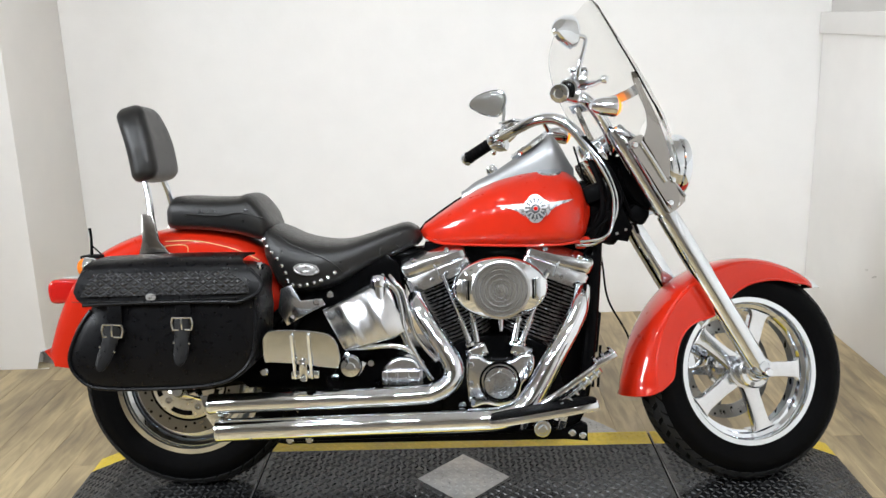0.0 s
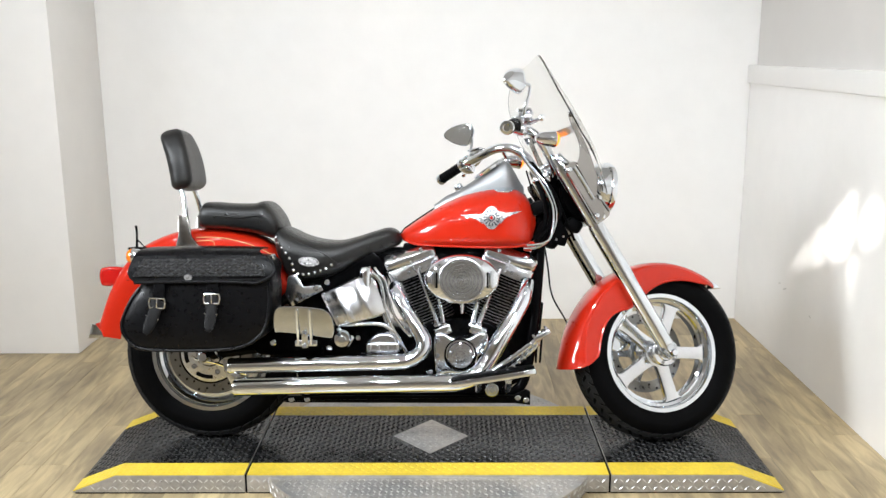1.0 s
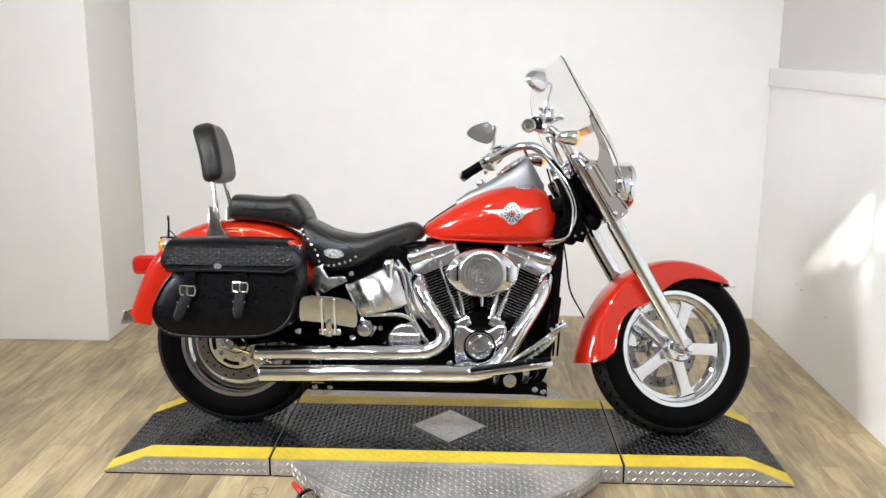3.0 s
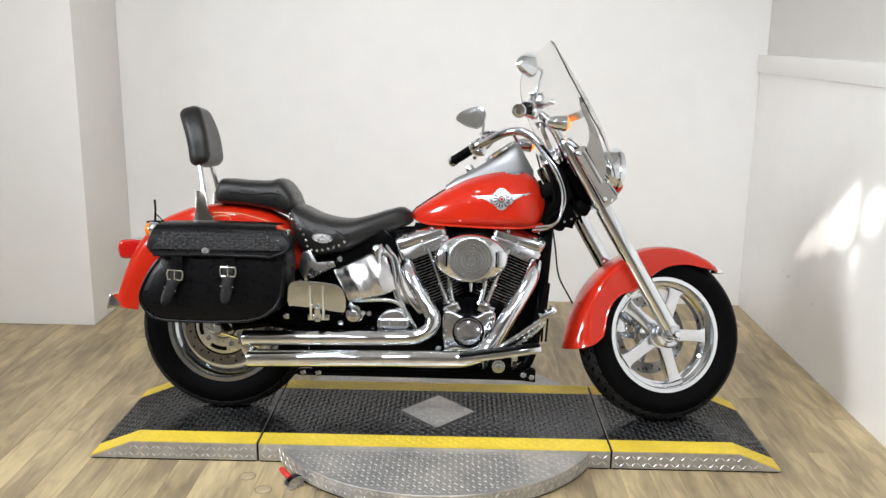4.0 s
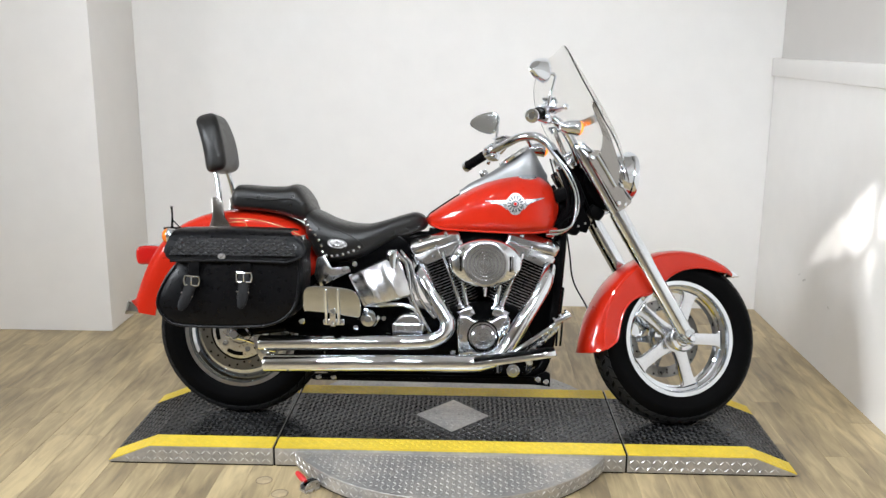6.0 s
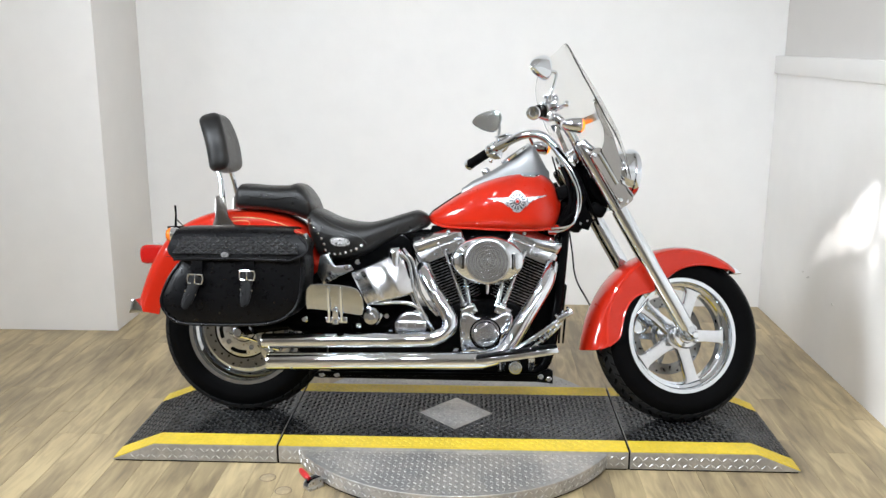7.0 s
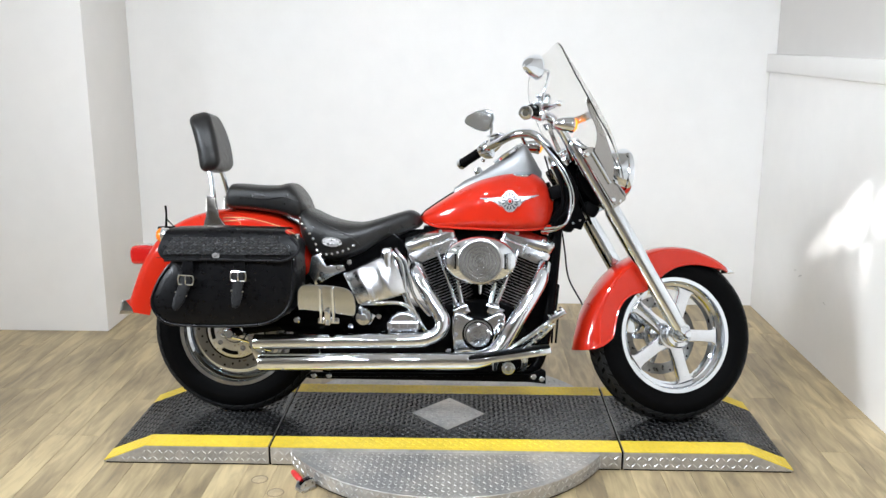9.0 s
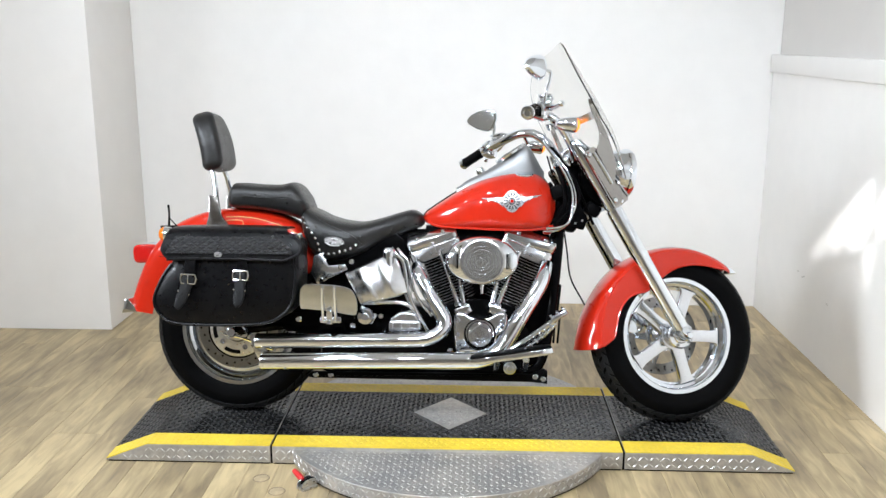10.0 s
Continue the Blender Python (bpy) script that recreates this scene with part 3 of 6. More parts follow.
def tread_blocks(c, R, w, count):
    """Shallow raised tread blocks round the tyre, in staggered rows."""
    bm = bmesh.new()
    c = Vector(c)
    rows = ((-0.8, 0.013, 0.035), (-0.45, 0.019, 0.03), (-0.08, 0.019, 0.032), (0.3, 0.019, 0.03), (0.68, 0.014, 0.032))
    for ri, (ph, half_w, half_l) in enumerate(rows):
        for k in range(count):
            a0 = 2 * math.pi * (k + 0.5 * (ri % 2)) / count
            quad = []
            for lift in (-0.006, -0.0006):
                for su, sv in ((-1, -1), (1, -1), (1, 1), (-1, 1)):
                    a = a0 + su * half_l * 0.52 / R + sv * 0.030 * (1 if ri % 2 else -1)
                    p = ph + sv * half_w / 0.062 * 0.7
                    r = R - 0.062 + (0.062 + lift) * math.cos(p)
                    y = (w / 2 + lift) * math.copysign(abs(math.sin(p)) ** 0.8, math.sin(p))
                    quad.append(bm.verts.new(c + Vector((r * math.cos(a), y, r * math.sin(a)))))
            for f in ((4, 5, 6, 7), (0, 1, 5, 4), (1, 2, 6, 5), (2, 3, 7, 6), (3, 0, 4, 7)):
                bm.faces.new([quad[i] for i in f])
    return bm


def wheel(name, c, xf, label, disc_side):
    R, rr = 0.318, 0.2165
    c = Vector(c)
    root = P(name, lathe(bmesh.new(), [(0.0, -0.088), (0.026, -0.088), (0.030, -0.084), (0.044, -0.083), (0.049, -0.078), (0.049, -0.070), (0.044, -0.066), (0.044, -0.036), (0.052, -0.034), (0.052, -0.026), (0.038, -0.022), (0.036, 0.03), (0.05, 0.04), (0.05, 0.055), (0.02, 0.06), (0, 0.06)], c, (0, 1, 0), 36), POLISH, label=label, xf=xf)
    tyre = P("tyre", tyre_mesh(c, R - 0.0045, 0.134), RUBBER, root, "black road tyre with deep tread", xf)
    tagged(P("tread", tread_blocks(c, R, 0.138, 44), TREAD_RUBBER, tyre, "", xf), kind="stuff")
    rim = lathe(bmesh.new(), [(rr, -0.052), (rr - 0.003, -0.057), (rr - 0.017, -0.057), (rr - 0.020, -0.052), (rr - 0.023, -0.036), (rr - 0.033, -0.030), (rr - 0.036, -0.016), (rr - 0.043, -0.012), (rr - 0.043, 0.020), (rr - 0.026, 0.03), (rr - 0.014, 0.053), (rr, 0.052), (rr - 0.008, 0.03), (rr - 0.024, 0.0), (rr - 0.008, -0.03)], c, (0, 1, 0), 96, True)
    P("rim", rim, CHROME, root, "polished rim", xf)
    if disc_side < 0:
        dish = lathe(bmesh.new(), [(rr - 0.042, -0.012), (rr - 0.046, -0.020), (0.158, -0.022), (0.154, -0.028), (0.05, -0.030), (0.05, -0.016), (0.15, -0.014)], c, (0, 1, 0), 72, True)
        P("wheel_dish", dish, CHROME_SOFT, root, "stepped polished wheel centre", xf)
    for k in range(5 if disc_side > 0 else 0):
        a = radians(-2 + 72 * k)
        sp = bmesh.new()
        pts = [(0.03, 0.030), (0.05, 0.0245), (0.09, 0.0220), (0.13, 0.0225), (0.158, 0.0235), (0.170, 0.027), (0.180, 0.038)]
        out = [(x, z) for x, z in pts] + [(x, -z) for x, z in reversed(pts)]
        prism(sp, out, -0.030, 0.0, 0.004)
        sp.transform(Matrix.Translation(c) @ Matrix.Rotation(-a, 4, "Y"))
        P("spoke", sp, POLISH, root, "", xf)
    if disc_side > 0:
        screws = bmesh.new()
        for k in range(5):
            a = radians(34 + 72 * k)
            lathe(screws, [(0.0062, -0.003), (0.0062, 0.0012), (0.0040, 0.0016), (0.0036, 0.0002), (0, 0.0002)], c + Vector((0.0375 * math.cos(a), -0.0835, 0.0375 * math.sin(a))), (0, -1, 0), 12)
        each("hub_screw", screws, STEEL, root, "", xf)
    # brake disc with drilled ring and carrier
    y = 0.086 if disc_side > 0 else -0.062
    ring = bmesh.new()
    inner = 0.108 if disc_side > 0 else 0.112
    lathe(ring, [(0.149, -0.0025), (0.149, 0.0025), (inner, 0.0025), (inner, -0.0025)], c + Vector((0, y, 0)), (0, 1, 0), 72, True)
    rotor = P("brake_disc", ring, STEEL, root, "drilled steel brake disc", xf)
    holes = bmesh.new()
    for k in range(30):
        a = 2 * math.pi * k / 30
        r = (0.140, 0.130, 0.120)[k % 3]
        disc(holes, c + Vector((r * math.cos(a), y, r * math.sin(a))), 0.0042, 0.0056, (0, 1, 0), 10, 0.0003)
    each("drilling", holes, MATT, rotor, "", xf)
    carrier = lathe(bmesh.new(), [(0.062, -0.003), (0.062, 0.003), (0.056, 0.006), (0.045, 0.006), (0.045, -0.006), (0.056, -0.006)], c + Vector((0, y, 0)), (0, 1, 0), 40, True)
    for k in range(5):
        arm = bmesh.new()
        prism(arm, [(0.05, -0.016), (0.05, 0.016), (0.112, 0.008), (0.112, -0.008)], y - 0.003, y + 0.003, 0.001, 1)
        arm.transform(Matrix.Translation(c) @ Matrix.Rotation(-radians(38 + 72 * k), 4, "Y"))
        merge(carrier, arm)
    P("disc_carrier", carrier, CHROME_SOFT, rotor, "", xf)
    return root


FRONT, REAR = (0.83, 0, 0.305), (-0.79, 0, 0.318)
wheel("front_wheel", FRONT, STEER, "five-spoke polished front wheel with black tyre", 1)
rear_wheel = wheel("rear_wheel", REAR, None, "polished rear wheel with black tyre and brake disc", -1)
nut = bmesh.new()
lathe(nut, [(0, -0.155), (0.010, -0.155), (0.014, -0.148), (0.018, -0.13), (0.022, -0.12), (0.022, -0.08), (0, -0.08)], FRONT, (0, 1, 0), 20)
P("front_axle_nut", nut, CHROME, label="chrome axle nut cover", xf=STEER)
nut = bmesh.new()
lathe(nut, [(0, -0.17), (0.014, -0.17), (0.02, -0.16), (0.022, -0.09), (0, -0.09)], REAR, (0, 1, 0), 20)
P("rear_axle_nut", nut, CHROME)

# hub plate with kidney slots inside the rear disc, and the caliper behind the bag
hp = lathe(bmesh.new(), [(0.030, 0.010), (0.060, 0.008), (0.098, 0.003), (0.106, 0.0), (0.106, -0.006), (0.030, -0.006)], Vector(REAR) + Vector((0, -0.066, 0)), (0, -1, 0), 60, True)
P("hub_plate", hp, ALU, rear_wheel, "cast grey disc carrier with kidney slots")
P("carrier_rim", lathe(bmesh.new(), [(0.106, 0.0), (0.112, 0.002), (0.112, -0.006), (0.106, -0.006)], Vector(REAR) + Vector((0, -0.066, 0)), (0, -1, 0), 60, True), MATT, rear_wheel)
ks = bmesh.new()
for k in range(5):
    arc = [radians(20 + 72 * k + 40 * q / 6) for q in range(7)]
    out = [(REAR[0] + 0.094 * math.cos(a), REAR[2] + 0.094 * math.sin(a)) for a in arc] + [(REAR[0] + 0.080 * math.cos(a), REAR[2] + 0.080 * math.sin(a)) for a in reversed(arc)]
    prism(ks, out, -0.0735, -0.070, 0.0005, 1)
each("kidney_slot", ks, MATT, rear_wheel)
ks = bmesh.new()
for k in range(5):
    a = radians(72 * k + 4)
    lathe(ks, [(0.010, 0), (0.010, 0.006), (0.006, 0.006), (0.005, 0.003), (0, 0.003)], (REAR[0] + 0.074 * math.cos(a), -0.071, REAR[2] + 0.074 * math.sin(a)), (0, -1, 0), 14)
each("disc_bolt", ks, CHROME_SOFT, rear_wheel)
cal = bmesh.new()
prism(cal, smooth_outline([(-0.80, 0.365), (-0.77, 0.405), (-0.70, 0.405), (-0.655, 0.36), (-0.67, 0.315), (-0.72, 0.325), (-0.78, 0.335)], 4), -0.115, -0.055, 0.008)
caliper = P("rear_brake_caliper", cal, CHROME_SOFT, label="satin chrome brake caliper")
cb = bmesh.new()
for x, z in ((-0.745, 0.375), (-0.70, 0.375), (-0.685, 0.345)):
    disc(cb, (x, -0.117, z), 0.010, 0.008)
each("caliper_bolt", cb, MATT, caliper)
P("brake_line", tube(bmesh.new(), [(-0.835, -0.105, 0.302), (-0.79, -0.12, 0.296), (-0.735, -0.13, 0.285), (-0.68, -0.14, 0.262), (-0.64, -0.15, 0.255)], 0.0045, 8), CHROME, caliper, "braided brake line")

# -- fenders --
def fender(name, c, crest, skirt, half_w, label, xf=None, a0=40, a1=190, shape=0.028, crease=0.0):
    """Arched guard round a wheel: crest and skirt give radii by angle."""
    bm = bmesh.new()
    rings = []
    for k in range(61):
        a = a0 + (a1 - a0) * k / 60
        rc, rs = lerp_table(crest, a), lerp_table(skirt, a)
        sh = min(shape, (rc - rs) * 0.8)
        hw = half_w(a)
        sec = [(-hw, rs), (-hw - 0.001, rs * 0.5 + (rc - sh) * 0.5), (-hw, rc - sh), (-hw * 0.95, rc - sh * 0.62), (-hw * 0.78, rc - sh * 0.27), (-hw * 0.5, rc - sh * 0.09), (-hw * 0.2, rc - sh * 0.02), (0, rc)]
        if crease:
            rk = max(rs + 0.3 * (rc - rs), min(crease, rc - 0.02))
            d = rc - rk
            sec = [(-hw, rs), (-hw - 0.002, (rs + rk) / 2), (-hw - 0.001, rk), (-hw + 0.004, rk + 0.0035), (-hw * 0.93, rk + 0.35 * d), (-hw * 0.80, rk + 0.64 * d), (-hw * 0.6, rk + 0.83 * d), (-hw * 0.38, rk + 0.94 * d), (-hw * 0.18, rk + 0.988 * d), (0, rc)]
        sec = sec + [(-y, r) for y, r in reversed(sec[:-1])]
        ca, sa = math.cos(radians(a)), math.sin(radians(a))
        rings.append([(c[0] + r * ca, y, c[2] + r * sa) for y, r in sec])
    loft(bm, rings, False, False)
    bmesh.ops.recalc_face_normals(bm, faces=bm.faces)
    bmesh.ops.solidify(bm, geom=bm.faces[:], thickness=0.004)
    return P(name, bm, RED, label=label, xf=xf, angle=28 if crease else 50)


f_crest = [(47, 0.338), (56, 0.335), (67, 0.332), (90, 0.331), (127, 0.332), (154, 0.341), (175, 0.360), (188, 0.378)]
f_skirt = [(47, 0.316), (52, 0.306), (60, 0.286), (75, 0.268), (92, 0.247), (105, 0.228), (113, 0.213), (122, 0.206), (130, 0.207), (136, 0.222), (145, 0.241), (154, 0.250), (168, 0.253), (178, 0.257), (183, 0.268), (186, 0.288), (188, 0.322)]
front_fender = fender("front_fender", FRONT, f_crest, f_skirt, lambda a: 0.088 - 0.03 * max(0, (56 - a) / 9) ** 1.6 + 0.006 * max(0, (a - 160) / 28), "deep valanced front fender in glossy red", STEER, 47, 188, crease=0.310)
for side in (-1, 1):
    edge = []
    for k in range(29):
        a = 48.5 + 138.5 * k / 28
        hw = 0.088 - 0.03 * max(0, (56 - a) / 9) ** 1.6 + 0.006 * max(0, (a - 160) / 28)
        r = lerp_table(f_skirt, a) + 0.002
        edge.append((FRONT[0] + r * math.cos(radians(a)), side * (hw + 0.0005), FRONT[2] + r * math.sin(radians(a))))
    P("fender_bead", tube(bmesh.new(), edge, 0.0036, 8, 2), RED, front_fender, "rolled fender edge", STEER)
tip = bmesh.new()
c = Vector(FRONT)
prism(tip, [(c.x + 0.224, c.z + 0.232), (c.x + 0.258, c.z + 0.232), (c.x + 0.234, c.z + 0.252), (c.x + 0.222, c.z + 0.256)], -0.045, 0.045, 0.004)
P("fender_tip", tip, CHROME, front_fender, "chrome fender tip", STEER)
r_crest = [(38, 0.40), (50, 0.435), (62, 0.458), (76, 0.457), (92, 0.452), (111, 0.456), (126, 0.455), (146, 0.434), (160, 0.424), (171, 0.428)]
r_skirt = [(38, 0.335), (60, 0.34), (90, 0.345), (130, 0.345), (150, 0.335), (165, 0.325), (174, 0.325)]
rear_fender = fender("rear_fender", REAR, r_crest, r_skirt, lambda a: 0.098 - 0.022 * max(0, (a - 135) / 36), "wide rear fender in glossy red", None, 38, 171, 0.045)
tip = bmesh.new()
prism(tip, [(-1.226, 0.372), (-1.170, 0.376), (-1.178, 0.398), (-1.200, 0.425), (-1.214, 0.424)], -0.078, 0.078, 0.004)
P("fender_trim", tip, CHROME, rear_fender, "chrome rear fender tip")
for line in ([(-0.835, 0.700), (-0.835, 0.718), (-0.80, 0.724), (-0.764, 0.720), (-0.764, 0.690)], [(-0.825, 0.735), (-0.76, 0.736), (-0.70, 0.728), (-0.62, 0.705), (-0.56, 0.675)]):
    pts = []
    for x, z in line:
        r = math.hypot(x - REAR[0], z - REAR[2])
        rc = lerp_table(r_crest, math.degrees(math.atan2(z - REAR[2], x - REAR[0])))
        k = min(1.0, max(0.0, (rc - r) / 0.045))
        pts.append((x, -0.098 * min(1.0, 0.5 + 0.62 * k ** 0.55) - 0.001, z))
    P("pinstripe", tube(bmesh.new(), pts, 0.0012, 6, 6), GOLD, rear_fender, "fine gold pinstripe")
# chrome fender strut with backrest docking
st = bmesh.new()
prism(st, smooth_outline([(-0.53, 0.60), (-0.56, 0.64), (-0.80, 0.70), (-0.95, 0.69), (-0.95, 0.665), (-0.80, 0.665), (-0.60, 0.60), (-0.545, 0.565)], 4), -0.118, -0.102, 0.004)
strut = P("fender_strut", st, CHROME, label="chrome fender strut")
bb = bmesh.new()
for x, z in ((-0.555, 0.608), (-0.70, 0.665), (-0.86, 0.682)):
    bolt(bb, (x, -0.121, z), 0.012, 0.012, (0, -1, 0))
each("strut_bolt", bb, CHROME, strut)

# -- fuel tank --
T_TOP = [(-0.105, 0.742), (-0.09, 0.762), (-0.05, 0.79), (0.0, 0.823), (0.06, 0.857), (0.12, 0.884), (0.2, 0.906), (0.27, 0.914), (0.32, 0.905), (0.36, 0.872), (0.385, 0.815)]
T_BOT = [(-0.105, 0.732), (-0.09, 0.718), (-0.05, 0.703), (0.0, 0.699), (0.1, 0.695), (0.2, 0.692), (0.3, 0.693), (0.35, 0.70), (0.375, 0.725), (0.385, 0.765)]
T_HALF = [(-0.105, 0.018), (-0.09, 0.042), (-0.05, 0.075), (0.0, 0.103), (0.06, 0.127), (0.12, 0.142), (0.2, 0.151), (0.27, 0.150), (0.32, 0.139), (0.36, 0.108), (0.385, 0.06)]


def tank_section(x, n=40):
    zt, zb, w = lerp_table(T_TOP, x), lerp_table(T_BOT, x), lerp_table(T_HALF, x)
    zm, out = zb + (zt - zb) * 0.40, []
    for k in range(n):
        a = 2 * math.pi * k / n
        ca, sa = math.cos(a), math.sin(a)
        e = 0.78 if sa > 0 else 0.5
        y = w * math.copysign(abs(ca) ** e, ca)
        z = zm + (zt - zm if sa > 0 else zm - zb) * math.copysign(abs(sa) ** (0.9 if sa > 0 else 0.5), sa)
        out.append((x, y, z))
    return out


def tank_y(x, z):
    """Half-width of the tank's skin at (x, z)."""
    zt, zb, w = lerp_table(T_TOP, x), lerp_table(T_BOT, x), lerp_table(T_HALF, x)
    zm = zb + (zt - zb) * 0.40
    if z >= zm:
        sa = min(1.0, (z - zm) / (zt - zm)) ** (1 / 0.9)
        e = 0.78
    else:
        sa = min(1.0, (zm - z) / (zm - zb)) ** 2
        e = 0.5
    return w * max(0.0, 1 - sa * sa) ** (e / 2)


xs = [-0.105, -0.102, -0.096] + [-0.09 + 0.45 * k / 36 for k in range(37)] + [0.366, 0.372, 0.378, 0.382, 0.385]
tank = P("fuel_tank", loft(bmesh.new(), [tank_section(x) for x in xs]), RED, label="teardrop fuel tank in glossy orange-red", angle=60)
# the dark seam and trim strip between the two tank halves
seam = bmesh.new()
rings = []
for k in range(30):
    x = -0.105 + 0.47 * k / 29
    z = lerp_table(T_TOP, x)
    rings.append([(x, -0.013, z - 0.012), (x, -0.011, z + 0.005), (x, 0.011, z + 0.005), (x, 0.013, z - 0.012)])
P("tank_seam", loft(bmesh.new(), rings), MATT, tank, "black seam trim")
cap = bmesh.new()
cx, cy = 0.270, -0.070
lathe(cap, [(0.032, -0.010), (0.034, 0.001), (0.031, 0.005), (0.022, 0.007), (0, 0.008)], (cx, cy, 0.902), (0, -0.30, 0.95), 28)
P("filler_cap", cap, CHROME, tank, "chrome filler cap")
P("tank_lip", tube(bmesh.new(), [(x, -tank_y(x, lerp_table(T_BOT, x) + 0.010) - 0.001, lerp_table(T_BOT, x) + 0.007) for x in (-0.085, -0.05, 0.0, 0.08, 0.16, 0.24, 0.30, 0.345)], 0.0042, 8, 6), RED, tank, "rolled lower seam of the tank")
cock = bmesh.new()
box(cock, (0.355, -0.075, 0.70), (0.03, 0.03, 0.035), 0.006)
disc(cock, (0.368, -0.095, 0.708), 0.011, 0.016)
P("tank_mount", cock, RED, tank)


# badge: a round medal between two swept wings
def badge():
    def skin(x, z, lift):
        return (x, -tank_y(x, z) - lift, z)
    bx, bz = 0.222, 0.803
    medal = bmesh.new()
    outline = []
    for k in range(28):
        a = 2 * math.pi * k / 28
        r = 0.0335 + 0.0065 * max(0.0, abs(math.sin(a)) - 0.8) / 0.2
        outline.append((bx + r * math.cos(a), bz + r * math.sin(a)))
    cen = medal.verts.new(skin(bx, bz, 0.004))
    ring = [medal.verts.new(skin(x, z, 0.004)) for x, z in outline]
    low = [medal.verts.new(skin(x, z, -0.002)) for x, z in outline]
    for i in range(28):
        j = (i + 1) % 28
        medal.faces.new((cen, ring[i], ring[j]))
        medal.faces.new((ring[i], low[i], low[j], ring[j]))
    root = P("tank_badge", medal, SILVER, tank, "silver winged tank badge")
    enamel = bmesh.new()
    for ra, rb, lift in ((0.0075, 0.0125, 0.0052), (0.0165, 0.0295, 0.0052)):
        a_ = [enamel.verts.new(skin(bx + ra * math.cos(2 * math.pi * k / 28), bz + ra * math.sin(2 * math.pi * k / 28), lift)) for k in range(28)]
        b_ = [enamel.verts.new(skin(bx + rb * math.cos(2 * math.pi * k / 28), bz + rb * math.sin(2 * math.pi * k / 28), lift)) for k in range(28)]
        for i in range(28):
            if ra < 0.01 or i % 2 != 0:
                j = (i + 1) % 28
                enamel.faces.new((a_[i], a_[j], b_[j], b_[i]))
    P("badge_ring", enamel, BADGE_GREY, root)
    dot = bmesh.new()
    cc = dot.verts.new(skin(bx, bz, 0.006))
    rr = [dot.verts.new(skin(bx + 0.006 * math.cos(2 * math.pi * k / 16), bz + 0.006 * math.sin(2 * math.pi * k / 16), 0.0055)) for k in range(16)]
    for i in range(16):
        dot.faces.new((cc, rr[i], rr[(i + 1) % 16]))
    P("badge_centre", dot, LENS_RED, root)
    for s in (-1, 1):
        for k in range(5):
            wing = bmesh.new()
            z0 = bz + 0.014 - 0.0072 * k
            length = 0.076 - 0.013 * k
            x_a, x_b = bx + s * 0.031, bx + s * (0.031 + length)
            top, bot = [], []
            for i in range(9):
                t = i / 8
                x = x_a + (x_b - x_a) * t
                z = z0 + 0.010 * t * (1 if k == 0 else 0.8) * (1 if s > 0 else -0.35) + 0.0045 * k * t
                h = 0.0069 * (1 - 0.6 * t)
                top.append(wing.verts.new(skin(x, z, 0.003)))
                bot.append(wing.verts.new(skin(x, z - h, 0.003)))
            for i in range(8):
                wing.faces.new((top[i], top[i + 1], bot[i + 1], bot[i]))
            P("badge_feather", wing, SILVER, root)


badge()

# chrome dash console on the tank
C_TOP = [(0.02, 0.852), (0.06, 0.880), (0.11, 0.905), (0.17, 0.942), (0.225, 0.980), (0.270, 1.010), (0.288, 1.006), (0.31, 0.972), (0.345, 0.915)]
C_HALF = [(0.02, 0.018), (0.06, 0.034), (0.11, 0.042), (0.17, 0.056), (0.225, 0.066), (0.27, 0.068), (0.30, 0.060), (0.345, 0.032)]
rings = []
for k in range(34):
    x = 0.02 + 0.325 * k / 33
    zt, zb, w = lerp_table(C_TOP, x), lerp_table(T_TOP, x) - 0.02, lerp_table(C_HALF, x)
    rings.append([(x, w * math.copysign(abs(math.cos(a)) ** 0.6, math.cos(a)), zb + (zt - zb) * max(0, math.sin(a)) ** 0.55) for a in (math.pi * q / 16 for q in range(17))])
console = P("dash_console", loft(bmesh.new(), rings), DASH, label="grey chrome instrument console on the tank")
sp = bmesh.new()
n_dir = Vector((-0.56, 0, 0.83))
lathe(sp, [(0.062, -0.004), (0.064, 0.004), (0.060, 0.010), (0.054, 0.008)], (0.222, 0, 0.978), n_dir, 36)
P("speedometer_bezel", sp, CHROME, console)
P("speedometer_face", disc(bmesh.new(), Vector((0.222, 0, 0.978)) + n_dir * 0.005, 0.056, 0.004, n_dir, 32, 0.0005), BADGE_GREY, console, "dark speedometer dial")
kn = bmesh.new()
lathe(kn, [(0.016, 0), (0.017, 0.012), (0.013, 0.022), (0, 0.023)], (0.115, 0, 0.905), n_dir, 20)
P("ignition_switch", kn, CHROME, console)

# -- seats --
def seat_loft(rows, n=28, e_top=0.6, e_bot=0.55):
    """rows: x, top, bottom, half-width; returns a padded loft."""
    tabs = [[(r[0], r[i]) for r in rows] for i in (1, 2, 3)]
    rings = []
    x0, x1 = rows[0][0], rows[-1][0]
    for k in range(41):
        x = x0 + (x1 - x0) * k / 40
        zt, zb, w = (lerp_table(t, x) for t in tabs)
        zm = zb + (zt - zb) * 0.55
        ring = []
        for q in range(n):
            a = 2 * math.pi * q / n
            ca, sa = math.cos(a), math.sin(a)
            ring.append((x, w * math.copysign(abs(ca) ** 0.55, ca), zm + ((zt - zm) * sa ** 0.75 if sa > 0 else -(zm - zb) * (-sa) ** 0.45)))
        rings.append(ring)
    return loft(bmesh.new(), rings)


